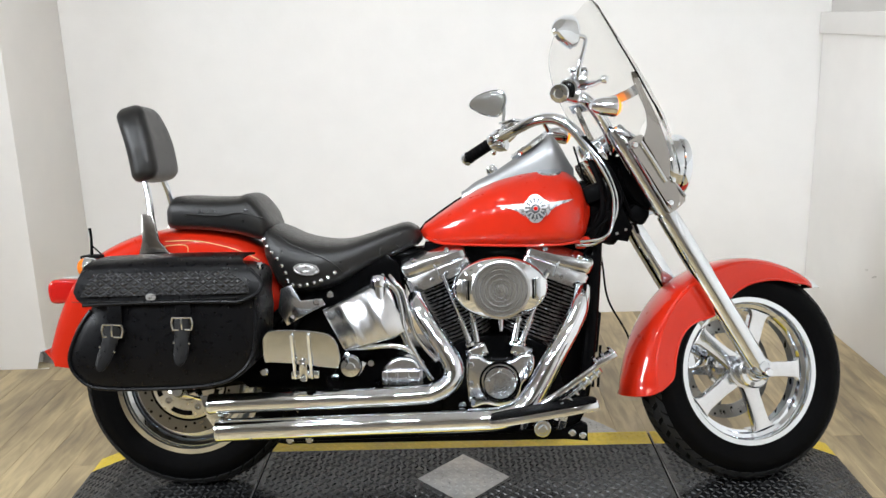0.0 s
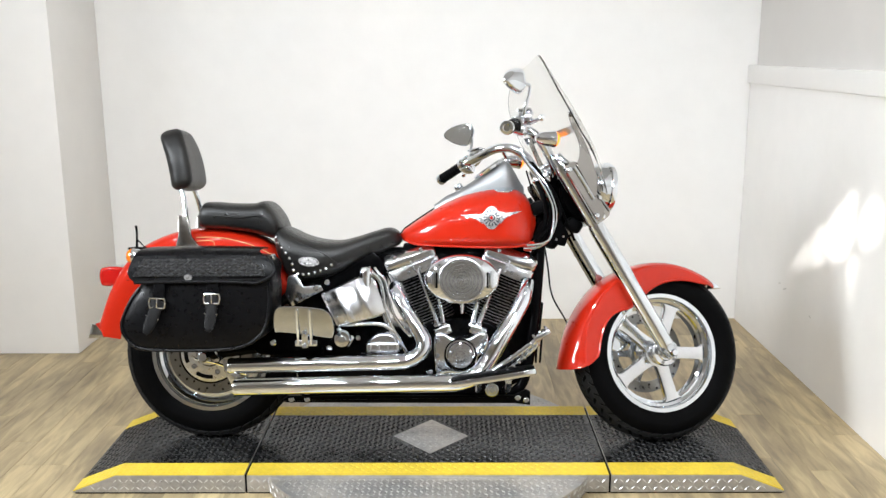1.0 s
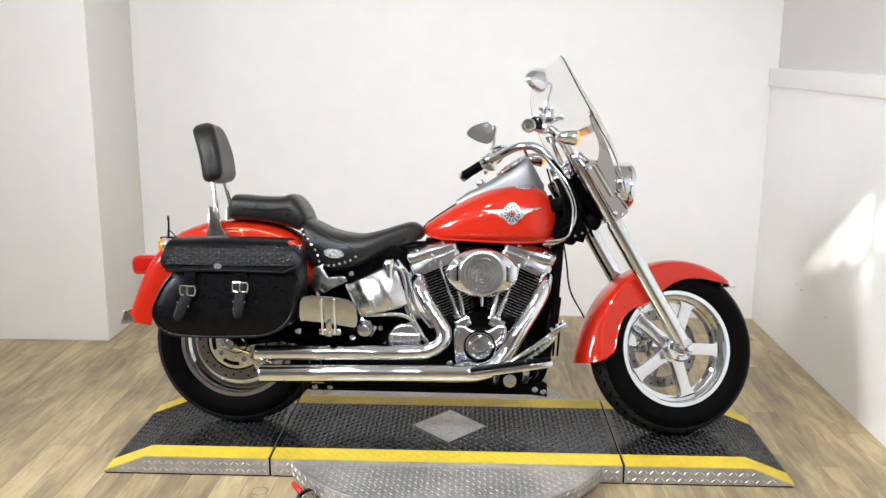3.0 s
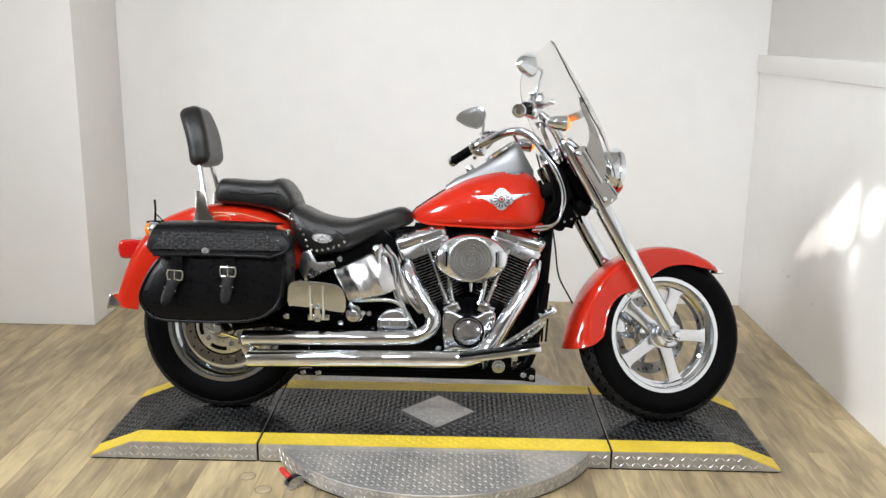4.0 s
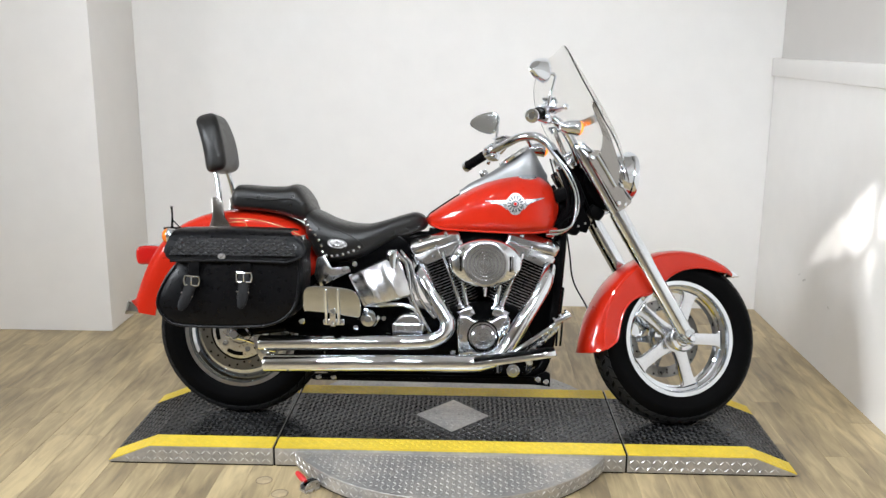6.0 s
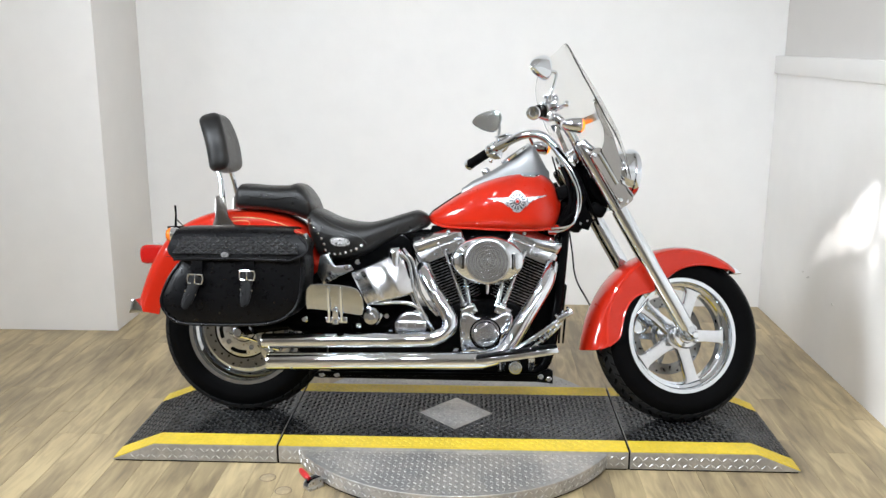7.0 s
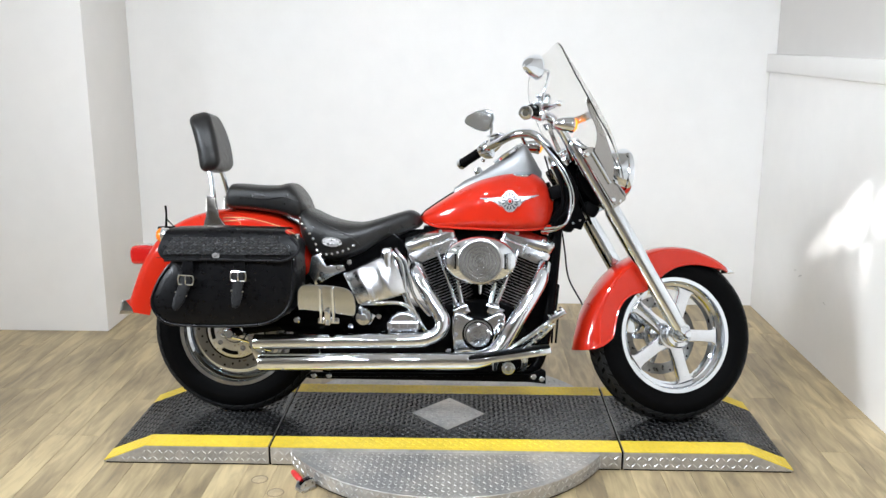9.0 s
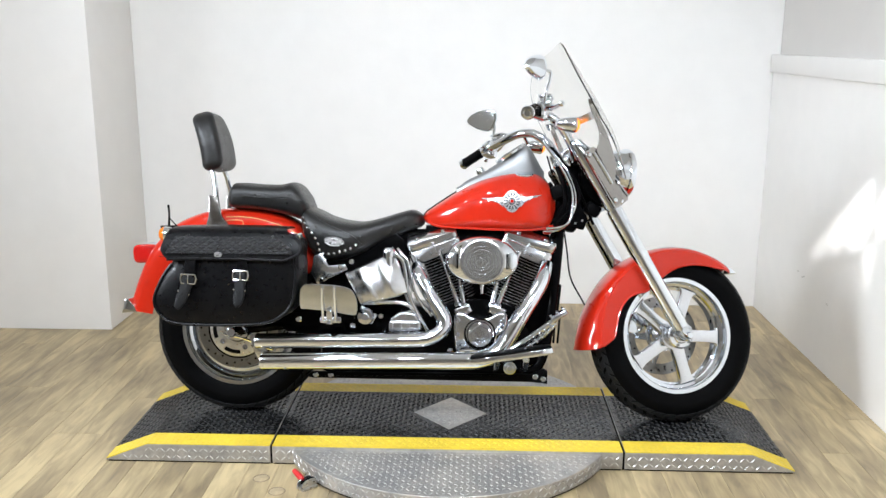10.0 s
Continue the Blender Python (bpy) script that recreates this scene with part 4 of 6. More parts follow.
seat_rows = [(-0.548, 0.765, 0.725, 0.10), (-0.535, 0.775, 0.665, 0.135), (-0.50, 0.766, 0.597, 0.158), (-0.45, 0.742, 0.578, 0.168), (-0.39, 0.726, 0.582, 0.168), (-0.32, 0.722, 0.604, 0.157), (-0.25, 0.738, 0.645, 0.132), (-0.19, 0.757, 0.668, 0.105), (-0.14, 0.768, 0.690, 0.082), (-0.11, 0.755, 0.702, 0.06), (-0.098, 0.735, 0.715, 0.035)]
seat = P("rider_seat", seat_loft(seat_rows), VINYL, label="black studded rider seat", angle=60)
pil_rows = [(-0.818, 0.812, 0.785, 0.07), (-0.814, 0.838, 0.772, 0.112), (-0.795, 0.862, 0.766, 0.134), (-0.70, 0.858, 0.760, 0.14), (-0.62, 0.858, 0.748, 0.14), (-0.585, 0.866, 0.738, 0.14), (-0.56, 0.850, 0.730, 0.138), (-0.535, 0.815, 0.732, 0.128), (-0.520, 0.785, 0.748, 0.09)]
pillion = P("pillion_seat", seat_loft(pil_rows), VINYL, label="black padded passenger seat", angle=60)
wl = bmesh.new()
tube(wl, [(-0.808, -0.112, 0.822), (-0.74, -0.1395, 0.812), (-0.66, -0.143, 0.806), (-0.60, -0.142, 0.812), (-0.537, -0.130, 0.795)], 0.0026, 6)
P("pillion_seam", wl, VINYL, pillion)


def seat_side(x, z):
    w = lerp_table([(r[0], r[3]) for r in seat_rows], x)
    zt = lerp_table([(r[0], r[1]) for r in seat_rows], x)
    zb = lerp_table([(r[0], r[2]) for r in seat_rows], x)
    zm = zb + (zt - zb) * 0.55
    s = (min(1, (z - zm) / (zt - zm)) ** (1 / 0.75)) if z > zm else (min(1, (zm - z) / (zm - zb)) ** (1 / 0.45))
    return -w * max(0.02, 1 - s * s) ** (0.55 / 2)


skirt_pts = [Vector(v) for v in ((-0.536, 0, 0.736), (-0.527, 0, 0.716), (-0.512, 0, 0.700), (-0.497, 0, 0.682), (-0.484, 0, 0.663), (-0.474, 0, 0.643), (-0.470, 0, 0.622), (-0.456, 0, 0.609), (-0.436, 0, 0.607), (-0.416, 0, 0.609), (-0.396, 0, 0.614), (-0.376, 0, 0.620), (-0.357, 0, 0.627), (-0.338, 0, 0.640))]
for p in skirt_pts:
    stud = bmesh.new()
    y = seat_side(p.x, p.z)
    lathe(stud, [(0.0065, 0), (0.0058, 0.003), (0.0035, 0.005), (0, 0.0056)], (p.x, y + 0.0005, p.z), (0, -1, -0.15), 10)
    P("stud", stud, CHROME, seat)
for line in ([(-0.50, 0.748), (-0.46, 0.722), (-0.41, 0.700), (-0.36, 0.678), (-0.325, 0.650), (-0.31, 0.625)], [(-0.212, 0.705), (-0.215, 0.685), (-0.222, 0.662)]):
    sm = bmesh.new()
    tube(sm, [(x, seat_side(x, z) - 0.0006, z) for x, z in line], 0.0018, 6)
    P("seat_seam", sm, VINYL, seat)
con = bmesh.new()
lathe(con, [(1.0, 0.0), (0.99, 0.004), (0.90, 0.006), (0.80, 0.0045), (0.70, 0.0045), (0.45, 0.007), (0.2, 0.0055), (0, 0.006)], (0, 0, 0), (0, -1, 0), 32)
con.transform(Matrix.Translation((-0.415, seat_side(-0.415, 0.650) - 0.001, 0.652)) @ pose(0, 0, 0, -6, 6, 0) @ Matrix.Diagonal((0.037, 1, 0.0175, 1)))
P("seat_concho", con, SILVER, seat, "oval chrome seat medallion")

# -- backrest --
pad = bmesh.new()
box(pad, (0, 0, 0), (0.076, 0.236, 0.222), 0.030, None, 6)
bmesh.ops.subdivide_edges(pad, edges=[e for e in pad.edges if e.calc_length() > 0.05], cuts=7, use_grid_fill=True)
for v in pad.verts:
    t = max(0.0, (v.co.z + 0.111) / 0.222)
    v.co.y *= math.sqrt(max(0.05, 1 - (max(0.0, t - 0.38) / 0.70) ** 2))
    v.co.x += -0.012 * (1 - (v.co.y / 0.118) ** 2) * (1 if v.co.x < 0 else 0.3) + 0.01 * math.sin(t * 3.1)
pad.transform(Matrix.Translation((-0.897, 0, 1.016)) @ pose(0, 0, 0, 0, -14, 0))
P("backrest_pad", pad, VINYL, label="black padded passenger backrest", angle=60)
for s in (-1, 1):
    u = bmesh.new()
    tube(u, [(-0.895, s * 0.075, 0.95), (-0.872, s * 0.088, 0.88), (-0.858, s * 0.108, 0.80), (-0.852, s * 0.112, 0.76)], 0.0095, 12)
    P("backrest_upright", u, CHROME, label="chrome backrest upright")
    br = bmesh.new()
    prism(br, [(-0.905, 0.66), (-0.785, 0.66), (-0.806, 0.702), (-0.835, 0.739), (-0.850, 0.815), (-0.882, 0.815), (-0.884, 0.738), (-0.894, 0.702)], s * 0.118 - 0.006, s * 0.118 + 0.006, 0.004)
    P("backrest_bracket", br, BRACKET, label="satin chrome mounting plate")

# -- saddlebag --
def rounded_bag(outline, y0, y1, bulge, cx, cz, rad=0.03):
    """A soft bag from its outline, with a domed front face."""
    n = len(outline)
    rings = []
    steps = [(y0, 0.97), (y0 * 0.75 + y1 * 0.25, 1.0), (y1 + rad, 1.0), (y1 + rad * 0.55, 0.992), (y1 + rad * 0.2, 0.972), (y1, 0.94), (y1 - bulge * 0.35, 0.85), (y1 - bulge * 0.7, 0.62), (y1 - bulge * 0.93, 0.32), (y1 - bulge, 0.04)]
    for y, k in steps:
        rings.append([(cx + (x - cx) * k, y, cz + (z - cz) * k) for x, z in outline])
    return loft(bmesh.new(), rings)


bag_out = smooth_outline([(-0.935, 0.69), (-0.937, 0.608), (-0.973, 0.554), (-1.003, 0.486), (-1.001, 0.442), (-0.966, 0.401), (-0.905, 0.385), (-0.735, 0.383), (-0.614, 0.392), (-0.554, 0.420), (-0.518, 0.465), (-0.505, 0.546), (-0.507, 0.615), (-0.525, 0.69), (-0.73, 0.70)], 5)
bag = P("saddlebag", rounded_bag(bag_out, -0.16, -0.375, 0.022, -0.745, 0.54), LEATHER, label="black leather saddlebag with buckled straps", angle=60)
pipe_rim = bmesh.new()
rim_pts = [(-0.745 + (x + 0.745) * 0.965, -0.374, 0.54 + (z - 0.54) * 0.965) for x, z in bag_out[6:66:3]]
tube(pipe_rim, rim_pts, 0.0055, 8, 3)
P("bag_piping", pipe_rim, LEATHER, bag, "rolled leather welt")
# lid: top panel folding down into a flap with woven tooling
rings = []
lid_sec = [(-0.15, 0.716), (-0.25, 0.722), (-0.34, 0.718), (-0.372, 0.708), (-0.384, 0.694), (-0.391, 0.678), (-0.396, 0.662), (-0.400, 0.645), (-0.403, 0.628), (-0.405, 0.612)]
LID_END = [(0.0, -0.560), (0.30, -0.545), (0.44, -0.524), (0.56, -0.505), (0.68, -0.493), (0.80, -0.495), (0.90, -0.512), (1.0, -0.548)]
lid_bm = bmesh.new()
for k in range(21):
    t = k / 20
    row = []
    for i, (y, z) in enumerate(lid_sec):
        f = i / (len(lid_sec) - 1)
        xl = -0.93 - 0.040 * min(1, f * 1.25)
        xl += 0.028 * max(0.0, (f - 0.72) / 0.28) ** 2
        xr = lerp_table(LID_END, f)
        row.append((xl + (xr - xl) * t, y + 0.004 * math.cos(t * 6.3), z + 0.004 * math.sin(t * 3.14)))
    rings.append(row)
loft(lid_bm, rings, False, False)
bmesh.ops.recalc_face_normals(lid_bm, faces=lid_bm.faces)
bmesh.ops.solidify(lid_bm, geom=lid_bm.faces[:], thickness=0.006)
lid_edge = [Vector(r[-1]) + Vector((0, -0.004, 0)) for r in rings] + [Vector(v) + Vector((0.002, -0.003, 0)) for v in reversed(rings[-1][4:-1])]
lid = P("bag_lid", lid_bm, LEATHER, bag, "leather lid with a woven tooled panel", angle=60)
wp = bmesh.new()
rings = []
for k in range(17):
    t = k / 16
    row = []
    for i in range(8):
        f = i / 7
        z = 0.690 - 0.056 * f
        y = lerp_table([(0.612, -0.405), (0.645, -0.400), (0.678, -0.391), (0.700, -0.379)], z) - 0.0095
        xl, xr = -0.915 - 0.030 * f, -0.575 + 0.055 * math.sin(min(1.0, f * 1.1) * 1.57)
        row.append((xl + (xr - xl) * t, y, z))
    rings.append(row)
loft(wp, rings, False, False)
bmesh.ops.recalc_face_normals(wp, faces=wp.faces)
bmesh.ops.solidify(wp, geom=wp.faces[:], thickness=0.003)
P("lid_welt", tube(bmesh.new(), lid_edge, 0.0048, 8, 2), LEATHER, lid, "rolled leather edge")
P("woven_panel", wp, WEAVE, lid, "basket-weave tooled leather panel", angle=60)
st = bmesh.new()
tube(st, [(-0.966, -0.412, 0.622), (-0.85, -0.4145, 0.621), (-0.7, -0.4145, 0.622), (-0.545, -0.412, 0.624)], 0.0009, 5)
P("lid_stitching", st, WORN_LEATHER, lid, "raised stitching")
cn = bmesh.new()
lathe(cn, [(0.0135, 0), (0.013, 0.0022), (0.0105, 0.0026), (0.0095, 0.0018), (0.006, 0.0022), (0, 0.0026)], (0, 0, 0), (0, -1, 0), 24)
cn.transform(Matrix.Translation((-0.766, -0.412, 0.630)) @ pose(0, 0, 0, 4, 0, 0) @ Matrix.Diagonal((1, 1, 0.72, 1)))
P("concho", cn, SILVER, lid, "round chrome concho")


def strap(x, z, swing):
    """A buckled strap down the bag's front; its loose end hangs at an angle."""
    m = Matrix.Translation((x, -0.404, z)) @ pose(0, 0, 0, 4, swing * 0.2, 0)
    hang = m @ pose(0, 0, 0, 0, swing, 0)
    s = bmesh.new()
    box(s, (0, 0.003, 0.030), (0.037, 0.004, 0.09), 0.0015)
    s.transform(m)
    root = P("strap", s, LEATHER, bag, "leather strap")
    s = bmesh.new()
    rows = [(-0.0185, 0.012), (-0.0185, -0.03), (-0.018, -0.072), (-0.012, -0.094), (-0.004, -0.102)]
    out = smooth_outline([(a, c) for a, c in rows] + [(-a, c) for a, c in reversed(rows)], 2)
    prism(s, out, -0.013, -0.008, 0.0015)
    for v in s.verts:
        v.co.y -= 0.9 * max(0.0, -0.04 - v.co.z) ** 1.4
    s.transform(hang)
    P("strap_end", s, WORN_LEATHER, root, "worn strap end")
    b = bmesh.new()
    tube(b, [(-0.023, -0.012, -0.013), (0.023, -0.012, -0.013)], 0.0027, 8)
    tube(b, [(-0.023, -0.012, 0.018), (0.023, -0.012, 0.018)], 0.0027, 8)
    for sx in (-1, 1):
        tube(b, [(sx * 0.0225, -0.012, -0.014), (sx * 0.026, -0.012, 0.003), (sx * 0.0225, -0.012, 0.019)], 0.0032, 8)
    tube(b, [(0, -0.014, 0.019), (0, -0.017, 0.004), (0, -0.014, -0.012)], 0.0024, 8)
    b.transform(m)
    P("buckle", b, CHROME, root, "chrome buckle")
    k = bmesh.new()
    box(k, (0.0, -0.0125, -0.047), (0.044, 0.006, 0.0045), 0.0015)
    k.transform(hang)
    P("keeper", k, CHROME, root)
    h = bmesh.new()
    for i in range(3):
        disc(h, (0, -0.0138, -0.002 - 0.018 * i), 0.0032, 0.001, (0, 1, 0), 8, 0.0002)
    h.transform(hang)
    disc(h, Vector((x, -0.4065, z + 0.034)), 0.0032, 0.001, (0, 1, 0), 8, 0.0002)
    each("strap_hole", h, MATT, root)


strap(-0.866, 0.546, 17)
strap(-0.690, 0.560, 4)
sb = bmesh.new()
for x, z in ((-0.515, 0.60), (-0.512, 0.69)):
    bolt(sb, (x, -0.30, z), 0.011, 0.01, (1, -0.4, 0))
each("bag_snap", sb, CHROME, bag)

bag.location.z = -0.014

# -- exhaust: two staggered pipes --
def pipe(name, pts, r, label, end):
    bm = tube(bmesh.new(), pts, r, 24, 8, False)
    root = P(name, bm, CHROME, label=label)
    e = bmesh.new()
    p = Vector(pts[-1])
    rr = r if not isinstance(r, list) else r[-1]
    lathe(e, [(rr, 0), (rr + 0.0015, 0.006), (rr - 0.001, 0.012), (rr - 0.004, 0.010), (rr - 0.005, -0.06), (0, -0.06)], p, (-1, 0, 0), 28)
    P("pipe_end", e, CHROME, root)
    return root


pipe("rear_exhaust_pipe", [(-0.118, -0.14, 0.565), (-0.105, -0.185, 0.536), (-0.074, -0.212, 0.487), (-0.037, -0.235, 0.431), (-0.014, -0.25, 0.385), (-0.022, -0.258, 0.350), (-0.060, -0.266, 0.325), (-0.12, -0.27, 0.315), (-0.363, -0.272, 0.311), (-0.66, -0.275, 0.306)], [0.020, 0.024, 0.026, 0.027, 0.027, 0.027, 0.027, 0.027, 0.027, 0.027], "chrome upper exhaust pipe", None)
pipe("front_exhaust_pipe", [(0.352, -0.13, 0.575), (0.338, -0.175, 0.545), (0.320, -0.197, 0.505), (0.256, -0.238, 0.403), (0.207, -0.252, 0.320), (0.170, -0.263, 0.274), (0.121, -0.271, 0.253), (0.05, -0.276, 0.247), (-0.282, -0.28, 0.243), (-0.64, -0.284, 0.237)], [0.021, 0.025, 0.028, 0.029, 0.030, 0.031, 0.031, 0.031, 0.031, 0.031], "chrome lower exhaust pipe", None)
cl = bmesh.new()
prism(cl, [(-0.70, 0.325), (-0.655, 0.325), (-0.64, 0.275), (-0.625, 0.218), (-0.655, 0.218), (-0.685, 0.27)], -0.262, -0.255, 0.002)
tube(cl, [(-0.70, -0.26, 0.33), (-0.735, -0.2, 0.345)], 0.008, 8)
P("muffler_bracket", cl, CHROME, label="chrome muffler bracket")
# -- engine --
ORIGIN = Vector((0.113, 0, 0.285))


def along(s):
    """Frame of a cylinder: s=-1 rear, 1 front."""
    return Matrix.Translation(ORIGIN + Vector((s * 0.022, 0, 0))) @ Matrix.Rotation(s * radians(23), 4, "Y")


engine_block = bmesh.new()
prism(engine_block, smooth_outline([(-0.06, 0.36), (0.0, 0.43), (0.11, 0.45), (0.22, 0.43), (0.28, 0.36), (0.30, 0.25), (0.24, 0.18), (0.10, 0.16), (-0.04, 0.18), (-0.09, 0.26)], 4), -0.12, 0.14, 0.012)
block = P("crankcase", engine_block, BLACK, label="black engine crankcase")
for s in (-1, 1):
    name = "rear_cylinder" if s < 0 else "front_cylinder"
    core = lathe(bmesh.new(), [(0.055, 0.10), (0.064, 0.11), (0.068, 0.335), (0.055, 0.345)], (0, 0, 0), (0, 0, 1), 32)
    core.transform(along(s))
    cyl = P(name, core, BLACK, label="finned black engine cylinder")
    for k in range(20):
        f = bmesh.new()
        w = 0.070 + 0.018 * (k / 19) + (0.014 if k > 14 else 0)
        out = smooth_outline([(-w, -0.04), (-w, 0.04), (-0.045, 0.078), (0.045, 0.078), (w, 0.04), (w, -0.04), (0.045, -0.078), (-0.045, -0.078)], 3)
        prism(f, out, 0.125 + 0.0108 * k, 0.1274 + 0.0108 * k, 0.0006, 1, "z")
        f.transform(along(s))
        P("cooling_fin", f, FIN, cyl)
    # rocker box: lower and upper covers with bolts
    hd = bmesh.new()
    box(hd, (0, 0, 0.358), (0.185, 0.18, 0.022), 0.004)
    hd.transform(along(s))
    P("cylinder_head", hd, ALU, cyl)
    rb = bmesh.new()
    sec = ((0.340, 0.096, 0.100), (0.343, 0.099, 0.104), (0.380, 0.099, 0.104), (0.383, 0.097, 0.102), (0.384, 0.0935, 0.098), (0.387, 0.0935, 0.098), (0.388, 0.096, 0.101), (0.391, 0.0975, 0.103), (0.412, 0.0975, 0.103), (0.418, 0.095, 0.099), (0.430, 0.088, 0.082), (0.437, 0.083, 0.066), (0.440, 0.076, 0.055))
    loft(rb, [[(hx * math.copysign(abs(math.cos(a)) ** 0.16, math.cos(a)), hy * math.copysign(abs(math.sin(a)) ** 0.16, math.sin(a)), z) for a in (2 * math.pi * (q + 0.5) / 40 for q in range(40))] for z, hx, hy in sec])
    for v in rb.verts:
        v.co.z += s * v.co.x * 0.16 * max(0.0, (v.co.z - 0.36) / 0.07)
    rb.transform(along(s))
    rocker = P("rocker_box", rb, POLISH, cyl, "chrome rocker box", angle=32)
    up = bmesh.new()
    box(up, (0.0, -0.1035, 0.374), (0.006, 0.005, 0.046), 0.002)
    box(up, (0.0, -0.088, 0.412), (0.007, 0.006, 0.026), 0.002, pose(0, 0, 0, -38, 0, 0))
    up.transform(along(s))
    each("rocker_rib", up, CHROME_SOFT, rocker)
    rbolt = bmesh.new()
    for u in (-0.072, -0.022, 0.022, 0.072):
        bolt(rbolt, (u, -0.1055, 0.360), 0.0062, 0.008, (0, -1, 0))
    for u in (-0.05, 0.05):
        bolt(rbolt, (u, -0.095, 0.424 + s * u * 0.14), 0.0085, 0.014, (0, -0.6, 0.8))
    rbolt.transform(along(s))
    each("rocker_bolt", rbolt, CHROME_SOFT, rocker)
    # pushrod tubes lean from the tappet block to the head
    for d in (0, 1):
        b0 = Vector((0.104 + s * (0.050 + 0.020 * d), -0.150, 0.425))
        b1 = Vector((0.108 + s * (0.090 + 0.056 * d), -0.118, 0.62))
        pt = bmesh.new()
        tube(pt, [b0, b1], 0.0068, 12)
        tube(pt, [b0, b0 + (b1 - b0) * 0.34], 0.0095, 12)
        lathe(pt, [(0.0068, -0.006), (0.0115, -0.004), (0.0115, 0.004), (0.0068, 0.006)], b0 + (b1 - b0) * 0.35, b1 - b0, 16)
        lathe(pt, [(0.0115, -0.004), (0.016, -0.002), (0.016, 0.006), (0.0115, 0.010)], b0, b1 - b0, 16)
        P("pushrod_tube", pt, CHROME, label="chrome pushrod tube")
    tp = bmesh.new()
    box(tp, (0.113 + s * 0.062, -0.148, 0.408), (0.062, 0.05, 0.034), 0.007, pose(0, 0, 0, 0, s * 22, 0))
    for u in (-0.02, 0.02):
        bolt(tp, (0.113 + s * 0.062 + u, -0.176, 0.405), 0.006, 0.01, (0, -1, 0))
    P("tappet_block", tp, CHROME, block, "chrome tappet block")
# cam cover
cc = bmesh.new()
prism(cc, smooth_outline([(0.020, 0.390), (0.053, 0.404), (0.083, 0.388), (0.143, 0.388), (0.177, 0.406), (0.207, 0.398), (0.207, 0.36), (0.193, 0.336), (0.174, 0.318), (0.168, 0.29), (0.146, 0.264), (0.11, 0.256), (0.07, 0.264), (0.032, 0.256), (0.022, 0.30)], 4), -0.188, -0.11, 0.009, 3)
cam_cover = P("cam_cover", cc, POLISH, block, "chrome cam cover")
bb = bmesh.new()
for x, z in ((0.034, 0.378), (0.193, 0.376), (0.032, 0.325), (0.184, 0.345), (0.036, 0.272), (0.150, 0.276)):
    bolt(bb, (x, -0.191, z), 0.008, 0.012, (0, -1, 0))
each("cam_cover_bolt", bb, CHROME_SOFT, cam_cover)
cv = bmesh.new()
lathe(cv, [(0.057, 0), (0.057, 0.01), (0.052, 0.016), (0.052, 0.008)], (0.112, -0.186, 0.329), (0, -1, 0), 40)
P("points_ring", cv, BLACK, cam_cover)
tb_ = bmesh.new()
for k in range(5):
    a = radians(90 + 72 * k)
    lathe(tb_, [(0.0055, 0), (0.0055, 0.003), (0.003, 0.004), (0, 0.003)], (0.112 + 0.037 * math.cos(a), -0.2085, 0.329 + 0.037 * math.sin(a)), (0, -1, 0), 10)
each("timer_screw", tb_, CHROME, cam_cover)
cv = bmesh.new()
lathe(cv, [(0.046, 0), (0.046, 0.018), (0.043, 0.022), (0.031, 0.023), (0.030, 0.026), (0.016, 0.027), (0.015, 0.024), (0, 0.024)], (0, 0, 0), (0, -1, 0), 44)
P("timer_cover", cv, BRUSHED, cam_cover, "round polished timer cover").location = (0.112, -0.186, 0.329)
# air cleaner
rings = []
for y, k in ((-0.135, 0.90), (-0.15, 0.97), (-0.205, 1.0), (-0.224, 0.985), (-0.234, 0.95), (-0.240, 0.88), (-0.246, 0.66), (-0.249, 0.60), (-0.249, 0.30), (-0.249, 0.02)):
    rings.append([(0.117 + 0.130 * k * math.cos(a), y, 0.592 + 0.086 * k * math.sin(a)) for a in (2 * math.pi * q / 56 for q in range(56))])
air = P("air_cleaner", loft(bmesh.new(), rings), CHROME, label="oval chrome air cleaner cover")
ins = bmesh.new()
prof = [(0.079, 0.0), (0.079, 0.004), (0.077, 0.0055)]
for r, h in ((0.069, 0.0057), (0.056, 0.0060), (0.043, 0.0063), (0.030, 0.0066), (0.019, 0.0069)):
    prof += [(r + 0.0020, h), (r + 0.0012, h - 0.0034), (r - 0.0008, h - 0.0034), (r - 0.0020, h + 0.0004)]
lathe(ins, prof + [(0.0125, 0.0072), (0.0115, 0.0105), (0.0075, 0.0108), (0.0065, 0.0088), (0.0040, 0.0088), (0.0032, 0.0115), (0, 0.0118)], (0, 0, 0), (0, -1, 0), 64)
P("air_cleaner_insert", ins, BRUSHED, air, "round brushed insert with concentric rings").location = (0.117, -0.247, 0.592)
for s in (-1, 1):
    br = box(bmesh.new(), (0.117 + s * 0.0985, -0.2415, 0.592), (0.016, 0.010, 0.060), 0.003, pose(0, 0, 0, 0, 0, s * 14))
    P("trim_plate", br, CHROME_SOFT, air, "small raised trim plate")
    br = box(bmesh.new(), (0.117 + s * 0.0865, -0.2445, 0.592), (0.0055, 0.008, 0.054), 0.002, pose(0, 0, 0, 0, 0, s * 10))
    P("trim_slot", br, MATT, air, "dark slot beside the trim plate")
bkp = bmesh.new()
prism(bkp, smooth_outline([(0.0, 0.60), (0.05, 0.66), (0.18, 0.66), (0.235, 0.60), (0.18, 0.53), (0.05, 0.53)], 4), -0.145, -0.08, 0.01)
P("intake", bkp, BLACK, air)
mf = bmesh.new()
